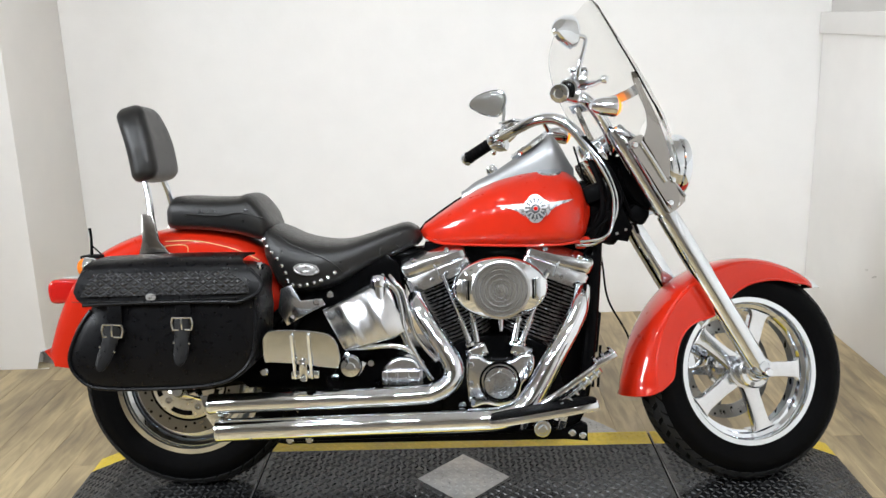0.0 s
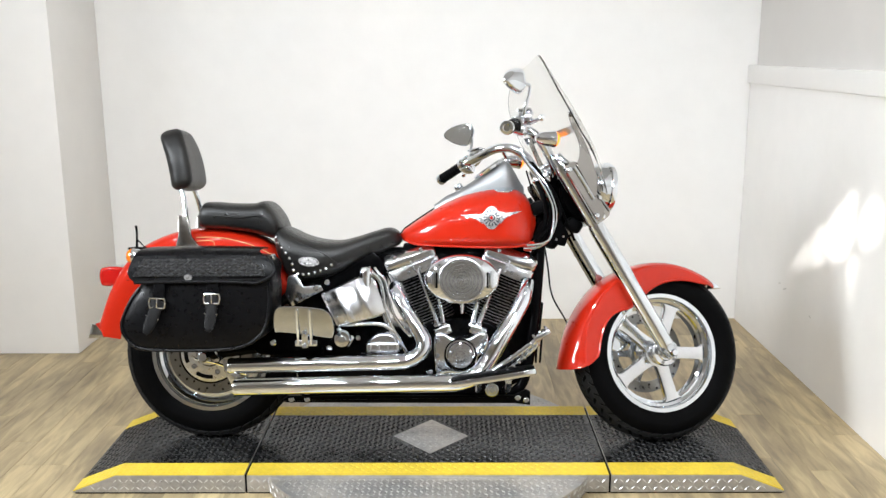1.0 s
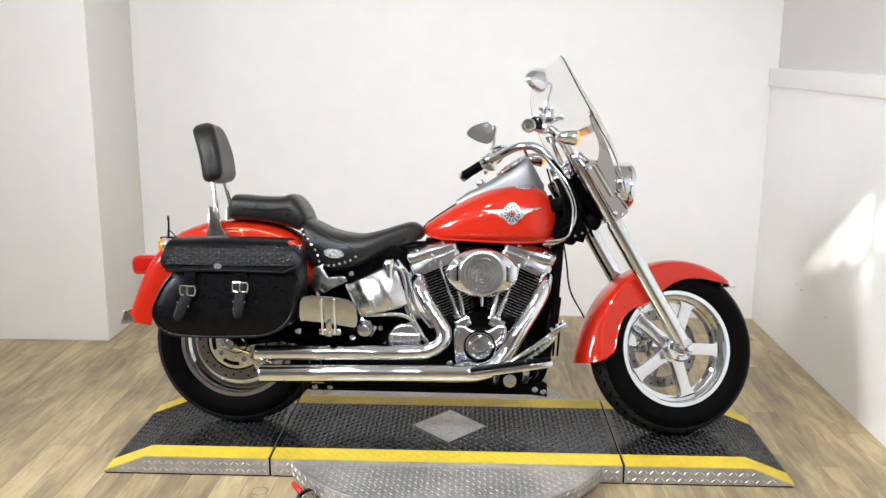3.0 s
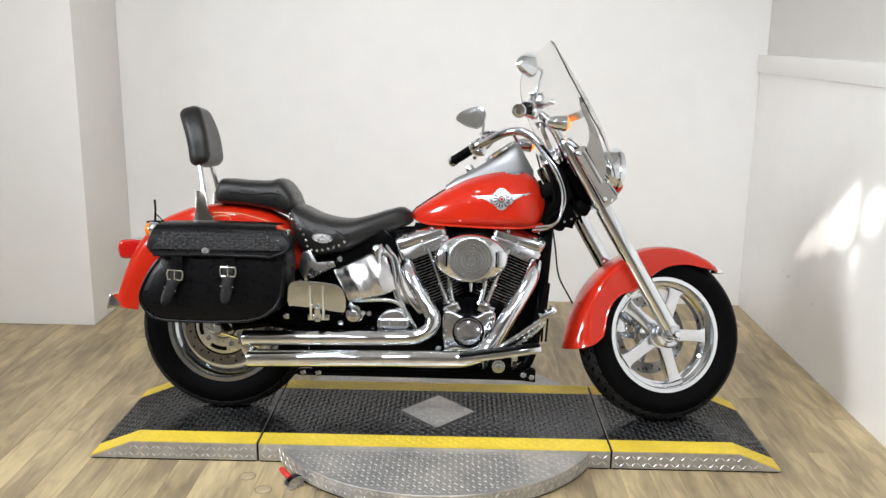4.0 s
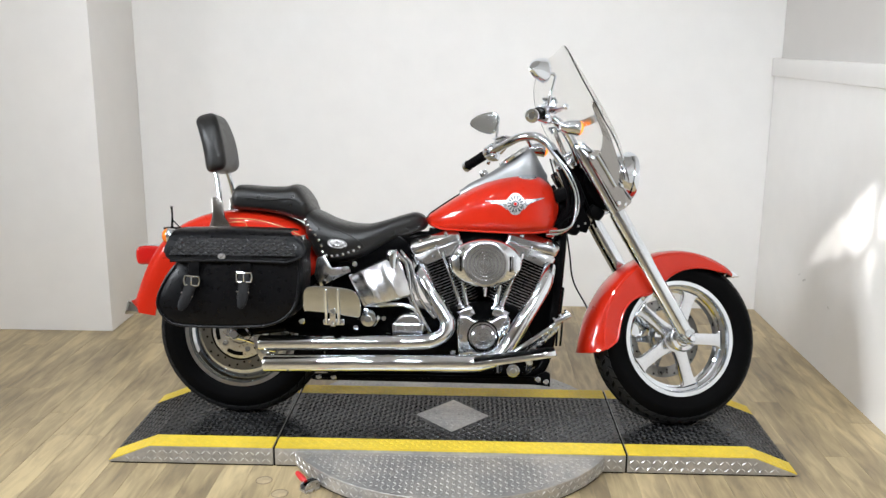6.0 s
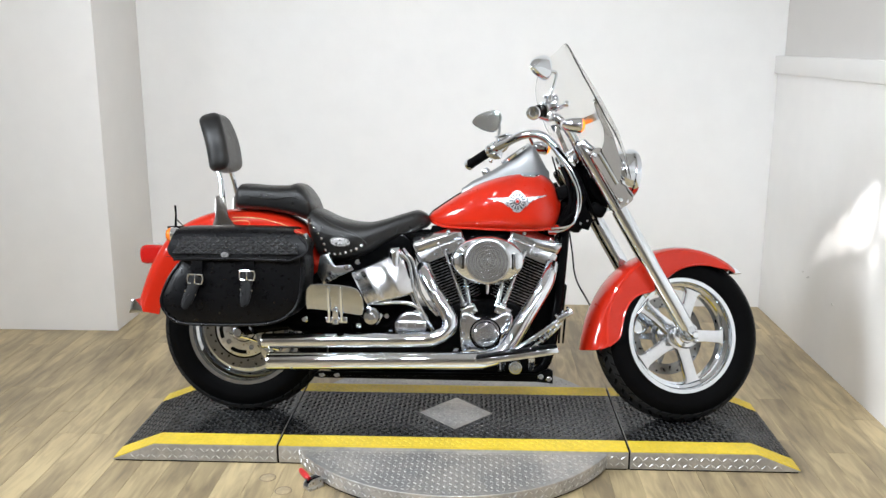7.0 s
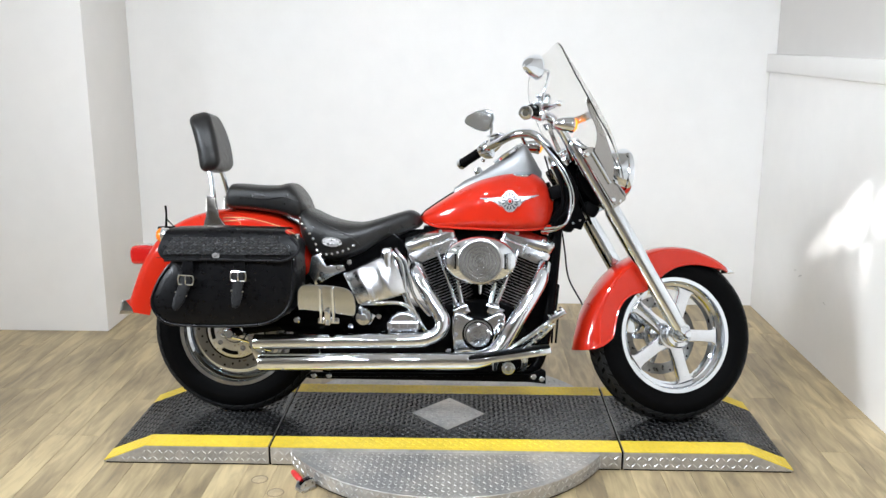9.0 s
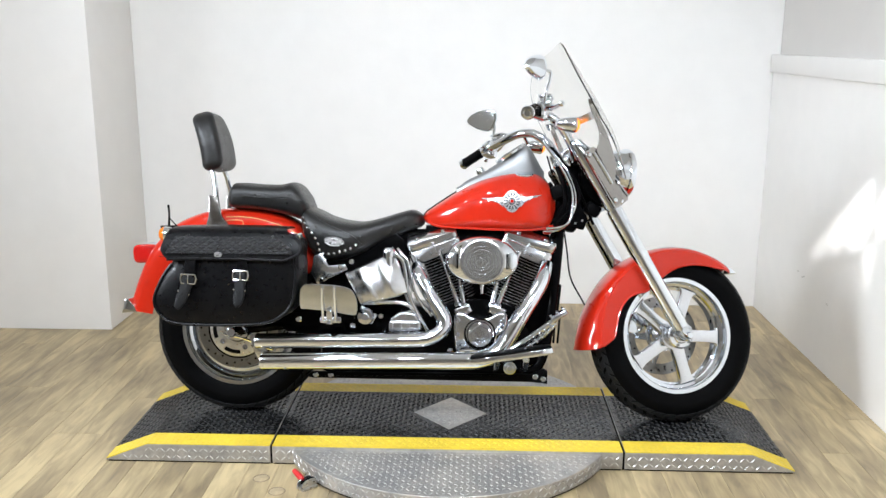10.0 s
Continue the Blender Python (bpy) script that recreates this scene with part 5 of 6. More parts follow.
prism(mf, smooth_outline([(0.03, 0.40), (0.0, 0.52), (0.02, 0.66), (0.21, 0.66), (0.235, 0.52), (0.20, 0.40)], 4), -0.045, 0.06, 0.01)
P("intake_manifold", mf, MATT, block, "black intake manifold between the cylinders")
ex = bmesh.new()
tube(ex, [(0.117, -0.21, 0.505), (0.117, -0.215, 0.475)], [0.008, 0.005], 10)
P("breather_stud", ex, CHROME, air)

# oil tank, wrapped chrome behind the engine
rings = []
for k in range(49):
    t = k / 48
    x = -0.370 + 0.173 * t
    y = -0.190 + (0.004 if t < 0.5 else 0.022) * (2 * t - 1) ** 2
    zt = 0.542 + 0.078 * t
    zb = 0.428 + 0.043 * t
    lean = 0.55 - 0.18 * t
    ring = []
    for z, dy in ((zb, 0.004), (zb + 0.003, -0.012), (zb + 0.009, -0.019), ((zt + zb) / 2, -0.0195), (zt - 0.009, -0.019), (zt - 0.003, -0.012), (zt, 0.004)):
        ring.append((x + lean * (zt - z), y + dy - 0.17 * (zt - z) + 0.0032 * math.sin(13.5 * t + 0.9) + 0.0007 * math.sin(31 * t + 2.0), z))
    rings.append(ring + [(x, y + 0.07, zt), (x + lean * (zt - zb), y + 0.07, zb)])
oil = P("oil_tank", loft(bmesh.new(), rings), ROLLED, label="chrome wraparound oil tank", angle=60)
oc = bmesh.new()
lathe(oc, [(0.022, 0), (0.023, 0.018), (0.018, 0.026), (0.008, 0.030), (0, 0.031)], (-0.215, -0.19, 0.605), (0.1, -0.1, 1), 20)
tube(oc, [(-0.213, -0.19, 0.55), (-0.215, -0.19, 0.61)], 0.018, 16)
P("oil_filler", oc, CHROME, oil, "chrome oil filler cap")
ol = bmesh.new()
tube(ol, [(-0.205, -0.17, 0.63), (-0.19, -0.19, 0.612), (-0.165, -0.19, 0.584), (-0.152, -0.195, 0.524), (-0.147, -0.20, 0.484), (-0.117, -0.20, 0.414), (-0.076, -0.19, 0.34)], 0.0068, 10)
tube(ol, [(-0.185, -0.165, 0.628), (-0.169, -0.185, 0.610), (-0.149, -0.19, 0.585), (-0.134, -0.195, 0.525), (-0.116, -0.20, 0.464), (-0.062, -0.19, 0.393)], 0.0062, 10)
tube(ol, [(-0.195, -0.16, 0.60), (-0.178, -0.18, 0.56), (-0.166, -0.185, 0.50), (-0.140, -0.19, 0.43), (-0.095, -0.18, 0.345)], 0.0048, 10)
tube(ol, [(-0.31, -0.20, 0.436), (-0.25, -0.21, 0.438), (-0.18, -0.205, 0.440), (-0.135, -0.20, 0.425), (-0.10, -0.19, 0.385)], 0.0075, 10)
each("oil_line", ol, CHROME, oil, "braided chrome oil lines")

# gearbox and its chrome covers
gb = bmesh.new()
prism(gb, smooth_outline([(-0.32, 0.36), (-0.26, 0.42), (-0.12, 0.42), (-0.05, 0.37), (-0.05, 0.24), (-0.12, 0.19), (-0.28, 0.19), (-0.33, 0.26)], 4), -0.13, 0.1, 0.01)
gear = P("gearbox", gb, BLACK, label="black gearbox housing")
gc = bmesh.new()
prism(gc, smooth_outline([(-0.210, 0.358), (-0.200, 0.386), (-0.17, 0.406), (-0.13, 0.404), (-0.108, 0.384), (-0.104, 0.35)], 4), -0.20, -0.12, 0.010, 3)
P("gearbox_cover", gc, POLISH, gear, "chrome clutch release cover")
gc2 = bmesh.new()
box(gc2, (-0.155, -0.175, 0.352), (0.115, 0.08, 0.045), 0.008)
for u in (-0.045, -0.015, 0.015, 0.045):
    box(gc2, (-0.155 + u, -0.218, 0.352), (0.008, 0.008, 0.04), 0.002)
P("starter_cover", gc2, POLISH, gear, "ribbed chrome cover")
gb3 = bmesh.new()
lathe(gb3, [(0.030, 0), (0.030, 0.03), (0.026, 0.036), (0.014, 0.038), (0.012, 0.044), (0, 0.045)], (-0.292, -0.215, 0.392), (0, -1, 0), 26)
box(gb3, (-0.292, -0.20, 0.392), (0.07, 0.04, 0.05), 0.008, pose(0, 0, 0, 0, 30, 0))
P("brake_reservoir", gb3, CHROME, label="chrome rear brake reservoir")
gm = bmesh.new()
for x, y, z, r in ((-0.245, -0.14, 0.385, 0.012), (-0.23, -0.15, 0.33, 0.010), (-0.06, -0.15, 0.40, 0.012), (-0.345, -0.15, 0.35, 0.014), (-0.07, -0.15, 0.30, 0.011), (0.005, -0.19, 0.27, 0.012)):
    bolt(gm, (x, y - 0.02, z), r, 0.02, (0, -1, 0))
    tube(gm, [(x, y - 0.01, z), (x, y + 0.05, z)], r * 0.6, 8)
each("engine_bolt", gm, CHROME, gear)

# -- frame --
fr = bmesh.new()
for s in (-1, 1):
    tube(fr, [(0.405, s * 0.035, 0.80), (0.40, s * 0.05, 0.66), (0.375, s * 0.09, 0.42), (0.345, s * 0.10, 0.24), (0.30, s * 0.10, 0.178), (0.22, s * 0.10, 0.166), (-0.30, s * 0.10, 0.166), (-0.44, s * 0.11, 0.185), (-0.50, s * 0.11, 0.27), (-0.49, s * 0.11, 0.42), (-0.42, s * 0.09, 0.56), (-0.25, s * 0.05, 0.66), (0.05, s * 0.02, 0.70), (0.38, s * 0.02, 0.86)], 0.019, 12)
frame_main = P("frame", fr, BLACK, label="black tubular motorcycle frame")
hd = bmesh.new()
tube(hd, [NECK + AX * 0.02, NECK + AX * 0.21], 0.034, 20)
box(hd, (0.44, 0, 0.80), (0.10, 0.07, 0.09), 0.02)
P("steering_head", hd, BLACK, frame_main)
bk = bmesh.new()
prism(bk, [(-0.10, 0.66), (-0.09, 0.71), (0.34, 0.715), (0.37, 0.69), (0.36, 0.655), (0.20, 0.635), (0.0, 0.635)], -0.05, 0.05, 0.008)
P("backbone", bk, BLACK, frame_main, "black frame backbone under the tank")
em = bmesh.new()
prism(em, [(0.20, 0.42), (0.235, 0.60), (0.30, 0.66), (0.40, 0.66), (0.385, 0.40), (0.36, 0.22), (0.27, 0.22)], -0.03, 0.03, 0.006)
P("engine_mount", em, BLACK, frame_main, "black front engine mount")
lp = bmesh.new()
prism(lp, [(-0.47, 0.19), (-0.47, 0.43), (-0.24, 0.43), (-0.24, 0.19)], -0.095, -0.05, 0.006)
P("lower_frame_plate", lp, BLACK, frame_main, "black plate behind the gearbox")
rail = bmesh.new()
prism(rail, [(-0.52, 0.158), (-0.50, 0.172), (0.30, 0.174), (0.345, 0.194), (0.36, 0.186), (0.36, 0.140), (0.30, 0.146), (-0.50, 0.150), (-0.52, 0.154)], -0.135, -0.105, 0.004)
P("frame_rail", rail, MATT, frame_main)
rbolts = bmesh.new()
for x, z in ((-0.485, 0.161), (-0.43, 0.161), (0.315, 0.166), (0.345, 0.158)):
    bolt(rbolts, (x, -0.139, z), 0.011, 0.01, (0, -1, 0))
each("rail_bolt", rbolts, CHROME_SOFT, frame_main)
sw = bmesh.new()
for s in (-1, 1):
    tube(sw, [(-0.47, s * 0.12, 0.36), (-0.62, s * 0.125, 0.345), (-0.80, s * 0.125, 0.318)], [0.028, 0.022, 0.02], 12)
    tube(sw, [(-0.47, s * 0.12, 0.55), (-0.62, s * 0.125, 0.43), (-0.80, s * 0.125, 0.325)], 0.016, 12)
swing = P("swingarm", sw, BLACK, label="black triangular swingarm")
bx_ = bmesh.new()
prism(bx_, [(-0.50, 0.40), (-0.50, 0.62), (-0.44, 0.66), (-0.20, 0.69), (-0.165, 0.66), (-0.15, 0.58), (-0.15, 0.42), (-0.30, 0.38)], -0.105, 0.105, 0.012)
P("battery_box", bx_, BLACK, label="black battery box under the seat")
gp = bmesh.new()
prism(gp, [(-0.50, 0.535), (-0.49, 0.60), (-0.46, 0.61), (-0.435, 0.565), (-0.375, 0.57), (-0.365, 0.552), (-0.44, 0.515), (-0.475, 0.495)], -0.165, -0.155, 0.003)
plate_root = P("frame_cover", gp, POLISH, label="chrome frame junction cover")
gpb = bmesh.new()
for x, z in ((-0.39, 0.561), (-0.462, 0.513), (-0.352, 0.58)):
    bolt(gpb, (x, -0.168, z), 0.010, 0.012, (0, -1, 0))
each("cover_bolt", gpb, CHROME, plate_root)
sg = bmesh.new()
prism(sg, [(-0.56, 0.40), (-0.44, 0.41), (-0.37, 0.36), (-0.36, 0.32), (-0.58, 0.33), (-0.62, 0.36)], -0.20, -0.17, 0.006)
sgr = P("belt_guard", sg, BLACK, label="black lower guard")
sgb = bmesh.new()
bolt(sgb, (-0.535, -0.205, 0.375), 0.012, 0.012, (0, -1, 0))
P("guard_bolt", sgb, CHROME, sgr)

# -- passenger footboard, folded up --
fb = bmesh.new()
prism(fb, smooth_outline([(-0.502, 0.432), (-0.503, 0.482), (-0.492, 0.508), (-0.465, 0.518), (-0.36, 0.511), (-0.320, 0.492), (-0.307, 0.45), (-0.311, 0.416), (-0.325, 0.409), (-0.41, 0.422), (-0.485, 0.429)], 4), -0.338, -0.326, 0.003)
for v in fb.verts:
    v.co.y -= (v.co.z - 0.41) * 0.34
fboard = P("passenger_footboard", fb, DULL, label="chrome passenger footboard folded upright")
fb2 = bmesh.new()
for x in (-0.425, -0.382):
    tube(fb2, [(x, -0.342, 0.505), (x, -0.345, 0.41), (x, -0.335, 0.385)], 0.0048, 8)
box(fb2, (-0.404, -0.325, 0.405), (0.022, 0.03, 0.06), 0.005)
box(fb2, (-0.404, -0.30, 0.388), (0.075, 0.03, 0.022), 0.005)
bolt(fb2, (-0.404, -0.345, 0.42), 0.008, 0.014, (0, -1, 0))
bolt(fb2, (-0.404, -0.345, 0.385), 0.008, 0.014, (0, -1, 0))
for v in fb2.verts:
    v.co.y -= max(0.0, v.co.z - 0.41) * 0.34
P("footboard_hinge", fb2, CHROME, fboard, "chrome hinge bracket")
fb3 = bmesh.new()
tube(fb3, [(-0.404, -0.31, 0.39), (-0.40, -0.2, 0.37), (-0.38, -0.12, 0.36)], 0.014, 10)
disc(fb3, (-0.352, -0.25, 0.395), 0.024, 0.04)
P("footboard_mount", fb3, BLACK, fboard)

# -- rider footboard and brake pedal --
BOARD = Matrix.Translation((0.222, -0.335, 0.285)) @ pose(0, 0, 0, 0, -9, 0)
fb = bmesh.new()
out = smooth_outline([(-0.138, -0.024), (-0.142, 0.0), (-0.134, 0.028), (0.0, 0.034), (0.11, 0.028), (0.138, 0.0), (0.12, -0.028), (0.0, -0.032)], 4)
prism(fb, out, -0.018, 0.004, 0.005, 2, "z")
fb.transform(BOARD)
board = P("rider_footboard", fb, CHROME, label="chrome rider footboard with black rubber pad")
pd = bmesh.new()
prism(pd, [(x * 0.97, y * 0.95) for x, y in out], 0.004, 0.012, 0.004, 2, "z")
pd.transform(BOARD)
P("footboard_pad", pd, RUBBER, board, "black rubber pad")
fu = bmesh.new()
for x in (0.17, 0.27):
    tube(fu, [(x, -0.32, 0.262), (x, -0.25, 0.22), (x - 0.01, -0.12, 0.19)], 0.012, 10)
disc(fu, (0.215, -0.30, 0.232), 0.022, 0.05)
disc(fu, (0.215, -0.328, 0.232), 0.012, 0.01)
P("footboard_support", fu, CHROME_SOFT, board)
bp = bmesh.new()
tube(bp, [(0.200, -0.29, 0.276), (0.265, -0.31, 0.322), (0.328, -0.325, 0.372), (0.374, -0.33, 0.410)], [0.012, 0.011, 0.010, 0.009], 12)
tube(bp, [(0.228, -0.285, 0.262), (0.30, -0.305, 0.318), (0.368, -0.325, 0.386)], 0.008, 10)
pedal = P("brake_pedal", bp, CHROME, label="chrome brake pedal")
pp = bmesh.new()
box(pp, (0.378, -0.335, 0.418), (0.062, 0.05, 0.018), 0.005, pose(0, 0, 0, 0, -32, 0))
for u in (-0.02, 0.0, 0.02):
    box(pp, (0.372 + u, -0.335, 0.426 + u * 0.62), (0.008, 0.046, 0.014), 0.002, pose(0, 0, 0, 0, -32, 0))
for u in range(6):
    box(pp, (0.268 + 0.017 * u, -0.338, 0.300 + 0.0155 * u), (0.007, 0.02, 0.016), 0.002, pose(0, 0, 0, 0, -42, 0))
P("pedal_pad", pp, CHROME_SOFT, pedal, "ribbed pedal pad")

# -- fork, all turned with the bars --
def down(p, d):
    return Vector(p) + AX * d


fork_top = Vector((0.430, 0, 0.985))
for s in (-1, 1):
    y = s * 0.118
    a = Vector((fork_top.x, y, fork_top.z))
    lower = bmesh.new()
    tube(lower, [down(a, 0.262), down(a, 0.30), down(a, 0.52), down(a, 0.74), down(a, 0.785)], [0.0285, 0.030, 0.0305, 0.0295, 0.024], 28, 4)
    leg = P("fork_leg", lower, CHROME, label="chrome fork leg", xf=STEER)
    upper = bmesh.new()
    tube(upper, [down(a, 0.22), down(a, 0.27)], 0.024, 20)
    P("fork_tube", upper, CHROME, leg, "", STEER)
    shroud = bmesh.new()
    lathe(shroud, [(0.022, -0.02), (0.026, -0.01), (0.028, 0.05), (0.0285, 0.235), (0.0285, 0.25), (0.024, 0.25)], a, AX, 28)
    P("fork_shroud", shroud, CHROME, leg, "chrome upper fork cover", STEER)
    lug = bmesh.new()
    box(lug, down(a, 0.768) + Vector((0.0, 0, 0)), (0.05, 0.045, 0.055), 0.012, pose(0, 0, 0, 0, 30, 0))
    disc(lug, down(a, 0.77) + Vector((0, s * 0.024, 0)), 0.016, 0.012)
    bolt(lug, down(a, 0.62) + Vector((-0.033, 0, 0.01)), 0.010, 0.012, (-1, 0, 0))
    each("axle_lug", lug, CHROME_SOFT, leg, "", STEER)
    # windscreen bracket plate on the fork side
    pl = bmesh.new()
    q = a + Vector((0.018, s * 0.044, 0))
    o = [(0.442, 0.934), (0.450, 0.951), (0.478, 0.953), (0.488, 0.945), (0.600, 0.803), (0.598, 0.788), (0.574, 0.768), (0.552, 0.756), (0.543, 0.758)]
    prism(pl, o, q.y - 0.004, q.y + 0.004, 0.002)
    plate = P("windscreen_bracket", pl, BRACKET, label="satin chrome windscreen side bracket", xf=STEER)
    pb = bmesh.new()
    for u, v in ((0.462, 0.938), (0.566, 0.784)):
        lathe(pb, [(0.012, 0), (0.012, 0.008), (0.008, 0.012), (0, 0.013)], (u, q.y + s * 0.004, v), (0, s, 0), 18)
    tube(pb, [(0.487, q.y + s * 0.005, 0.944), (0.598, q.y + s * 0.005, 0.802)], 0.0042, 8)
    tube(pb, [(0.446, q.y + s * 0.005, 0.932), (0.546, q.y + s * 0.005, 0.760)], 0.0032, 8)
    each("bracket_bolt", pb, CHROME, plate, "", STEER)
    # fender mount
    fm = bmesh.new()
    bolt(fm, (FRONT[0] - 0.125, s * 0.095, FRONT[2] + 0.205), 0.012, 0.016, (0, s, 0))
    tube(fm, [(FRONT[0] - 0.125, s * 0.09, FRONT[2] + 0.205), down(a, 0.55)], 0.008, 8)
    P("fender_mount", fm, CHROME, front_fender, "", STEER)
tc = bmesh.new()
box(tc, (0.452, 0, 0.975), (0.075, 0.30, 0.026), 0.010, pose(0, 0, 0, 0, 32, 0))
box(tc, Vector((0.452, 0, 0.975)) + AX * 0.20, (0.08, 0.29, 0.032), 0.010, pose(0, 0, 0, 0, 32, 0))
P("triple_clamp", tc, CHROME_SOFT, label="fork clamps", xf=STEER)
nb = bmesh.new()
prism(nb, smooth_outline([(0.46, 0.93), (0.52, 0.94), (0.60, 0.86), (0.60, 0.80), (0.53, 0.78), (0.47, 0.84)], 4), -0.07, 0.07, 0.012)
P("fork_nacelle", nb, BLACK, label="black housing between the fork legs", xf=STEER)

# front brake caliper on the far side
fc = bmesh.new()
prism(fc, smooth_outline([(FRONT[0] - 0.16, 0.33), (FRONT[0] - 0.13, 0.40), (FRONT[0] - 0.08, 0.42), (FRONT[0] - 0.06, 0.37), (FRONT[0] - 0.11, 0.31)], 4), 0.05, 0.11, 0.008)
P("front_brake_caliper", fc, CHROME, label="chrome front brake caliper", xf=STEER)

# headlamp
hl = bmesh.new()
HA = Vector((1, 0, -0.04)).normalized()
hc = Vector((0.626, 0, 0.916))
lathe(hl, [(0, -0.085), (0.03, -0.082), (0.058, -0.066), (0.078, -0.04), (0.086, -0.008), (0.088, 0.02), (0.0925, 0.024), (0.094, 0.034), (0.090, 0.044), (0.083, 0.046), (0.083, 0.03)], hc, HA, 44)
head = P("headlamp", hl, CHROME, label="round chrome headlamp", xf=STEER)
hg = bmesh.new()
lathe(hg, [(0.083, 0.036), (0.07, 0.046), (0.045, 0.054), (0, 0.058)], hc, HA, 40)
P("headlamp_lens", hg, LAMP_GLASS, head, "clear headlamp lens", STEER)
hr = bmesh.new()
lathe(hr, [(0.082, 0.03), (0.06, 0.0), (0.03, -0.03), (0, -0.04)], hc, HA, 40)
P("headlamp_reflector", hr, CHROME, head, "", STEER)
hm = bmesh.new()
tube(hm, [hc + Vector((-0.03, 0, -0.07)), hc + Vector((-0.07, 0, -0.10))], 0.018, 12)
box(hm, hc + Vector((-0.02, 0, -0.095)), (0.06, 0.07, 0.03), 0.008)
P("headlamp_mount", hm, CHROME_SOFT, head, "", STEER)

# -- handlebar --
bar_pts = [(0.142, 0.438, 1.016), (0.20, 0.345, 1.052), (0.250, 0.235, 1.072), (0.292, 0.165, 1.086), (0.342, 0.120, 1.080), (0.388, 0.098, 1.042), (0.424, 0.084, 0.985), (0.440, 0.054, 0.955), (0.442, 0.02, 0.952)]
pts = [(x, -y, z) for x, y, z in bar_pts] + [(x, y, z) for x, y, z in reversed(bar_pts)]
hb = P("handlebar", tube(bmesh.new(), pts, 0.0172, 18, 8), CHROME, label="wide chrome handlebar", xf=STEER)
rs = bmesh.new()
for s in (-1, 1):
    tube(rs, [(0.442, s * 0.048, 0.97), (0.417, s * 0.048, 0.945)], 0.019, 14)
    box(rs, (0.415, s * 0.048, 0.945), (0.04, 0.036, 0.04), 0.01, pose(0, 0, 0, 0, 30, 0))
    bolt(rs, (0.402, s * 0.048, 0.965), 0.006, 0.012, (-0.5, 0, 0.85))
each("riser", rs, CHROME, hb, "chrome handlebar clamp", STEER)
for s in (-1, 1):
    e, i = Vector((0.142, s * 0.438, 1.016)), Vector((0.203, s * 0.340, 1.053))
    d = (e - i).normalized()
    reach = (e - i).length
    prof = [(0.014, 0.004), (0.019, 0.005)]
    for k in range(9):
        h = 0.012 + (reach - 0.02) * k / 8
        prof += [(0.0185, h - 0.004), (0.0198, h - 0.002), (0.0198, h + 0.002), (0.0185, h + 0.004)]
    g = lathe(bmesh.new(), prof + [(0.0185, reach), (0.014, reach)], i, d, 20)
    grip = P("grip", g, RUBBER, hb, "black rubber grip with chrome cap", STEER)
    ec = bmesh.new()
    lathe(ec, [(0.0215, -0.010), (0.0235, 0.002), (0.021, 0.008), (0.012, 0.010), (0.010, 0.008), (0, 0.008)], e, d, 24)
    P("grip_cap", ec, CHROME, grip, "", STEER)
    sw = bmesh.new()
    lathe(sw, [(0.016, -0.026), (0.024, -0.024), (0.027, -0.012), (0.027, 0.012), (0.024, 0.024), (0.016, 0.026)], i - d * 0.022, d, 20)
    box(sw, i - d * 0.022 + Vector((0.006, 0, -0.018)), (0.05, 0.05, 0.036), 0.010, pose(0, 0, 0, 0, 20, s * 30))
    for u in (-0.014, 0.014):
        disc(sw, i - d * 0.022 + Vector((-0.026, u, 0.004)), 0.006, 0.012, (-1, 0, 0), 12)
    P("switch_housing", sw, CHROME, hb, "chrome switch housing", STEER)
    mc = bmesh.new()
    c0 = i - d * 0.058
    box(mc, c0 + Vector((0.022, 0, 0.016)), (0.042, 0.066, 0.038), 0.009, pose(0, 0, 0, 0, 0, s * 28))
    box(mc, c0 + Vector((0.022, 0, 0.038)), (0.046, 0.070, 0.008), 0.003, pose(0, 0, 0, 0, 0, s * 28))
    lathe(mc, [(0.014, -0.014), (0.021, -0.013), (0.021, 0.013), (0.014, 0.014)], c0, d, 18)
    P("lever_clamp", mc, CHROME, hb, "chrome lever clamp and reservoir", STEER)
    lv = bmesh.new()
    tube(lv, [(0.272, s * 0.285, 1.080), (0.268, s * 0.345, 1.066), (0.254, s * 0.42, 1.052), (0.246, s * 0.462, 1.045)], [0.009, 0.008, 0.006, 0.006], 10)
    bmesh.ops.create_icosphere(lv, subdivisions=2, radius=0.0105, matrix=Matrix.Translation((0.244, s * 0.47, 1.043)))
    P("hand_lever", lv, CHROME, hb, "chrome hand lever", STEER)
    # mirror on a bent stem
    mstem = bmesh.new()
    mc_ = Vector((0.210 if s > 0 else 0.190, s * 0.372, 1.186))
    tube(mstem, [Vector((0.238, s * 0.312, 1.078)), Vector((0.240, s * 0.332, 1.115)), Vector((0.248, s * 0.344, 1.150)), Vector((0.250, s * 0.352, 1.180)), mc_ + Vector((0.036, -s * 0.018, -0.002))], [0.0075, 0.006, 0.0055, 0.0055, 0.006], 10)
    mirror = P("mirror_stem", mstem, CHROME, hb, "chrome mirror stem", STEER)
    mh = bmesh.new()
    shape = smooth_outline([(-0.080, 0.004), (-0.058, 0.031), (-0.004, 0.043), (0.044, 0.039), (0.060, 0.012), (0.048, -0.022), (0.020, -0.046), (-0.034, -0.030)], 5)
    if s < 0:
        shape = [(u, v + 0.30 * u) for u, v in shape]
    rings = []
    for dep, k in ((0.0, 0.90), (0.001, 0.985), (0.006, 1.0), (0.016, 0.93), (0.026, 0.72), (0.032, 0.4), (0.034, 0.05)):
        rings.append([(dep, -s * u * k, v * k) for u, v in shape])
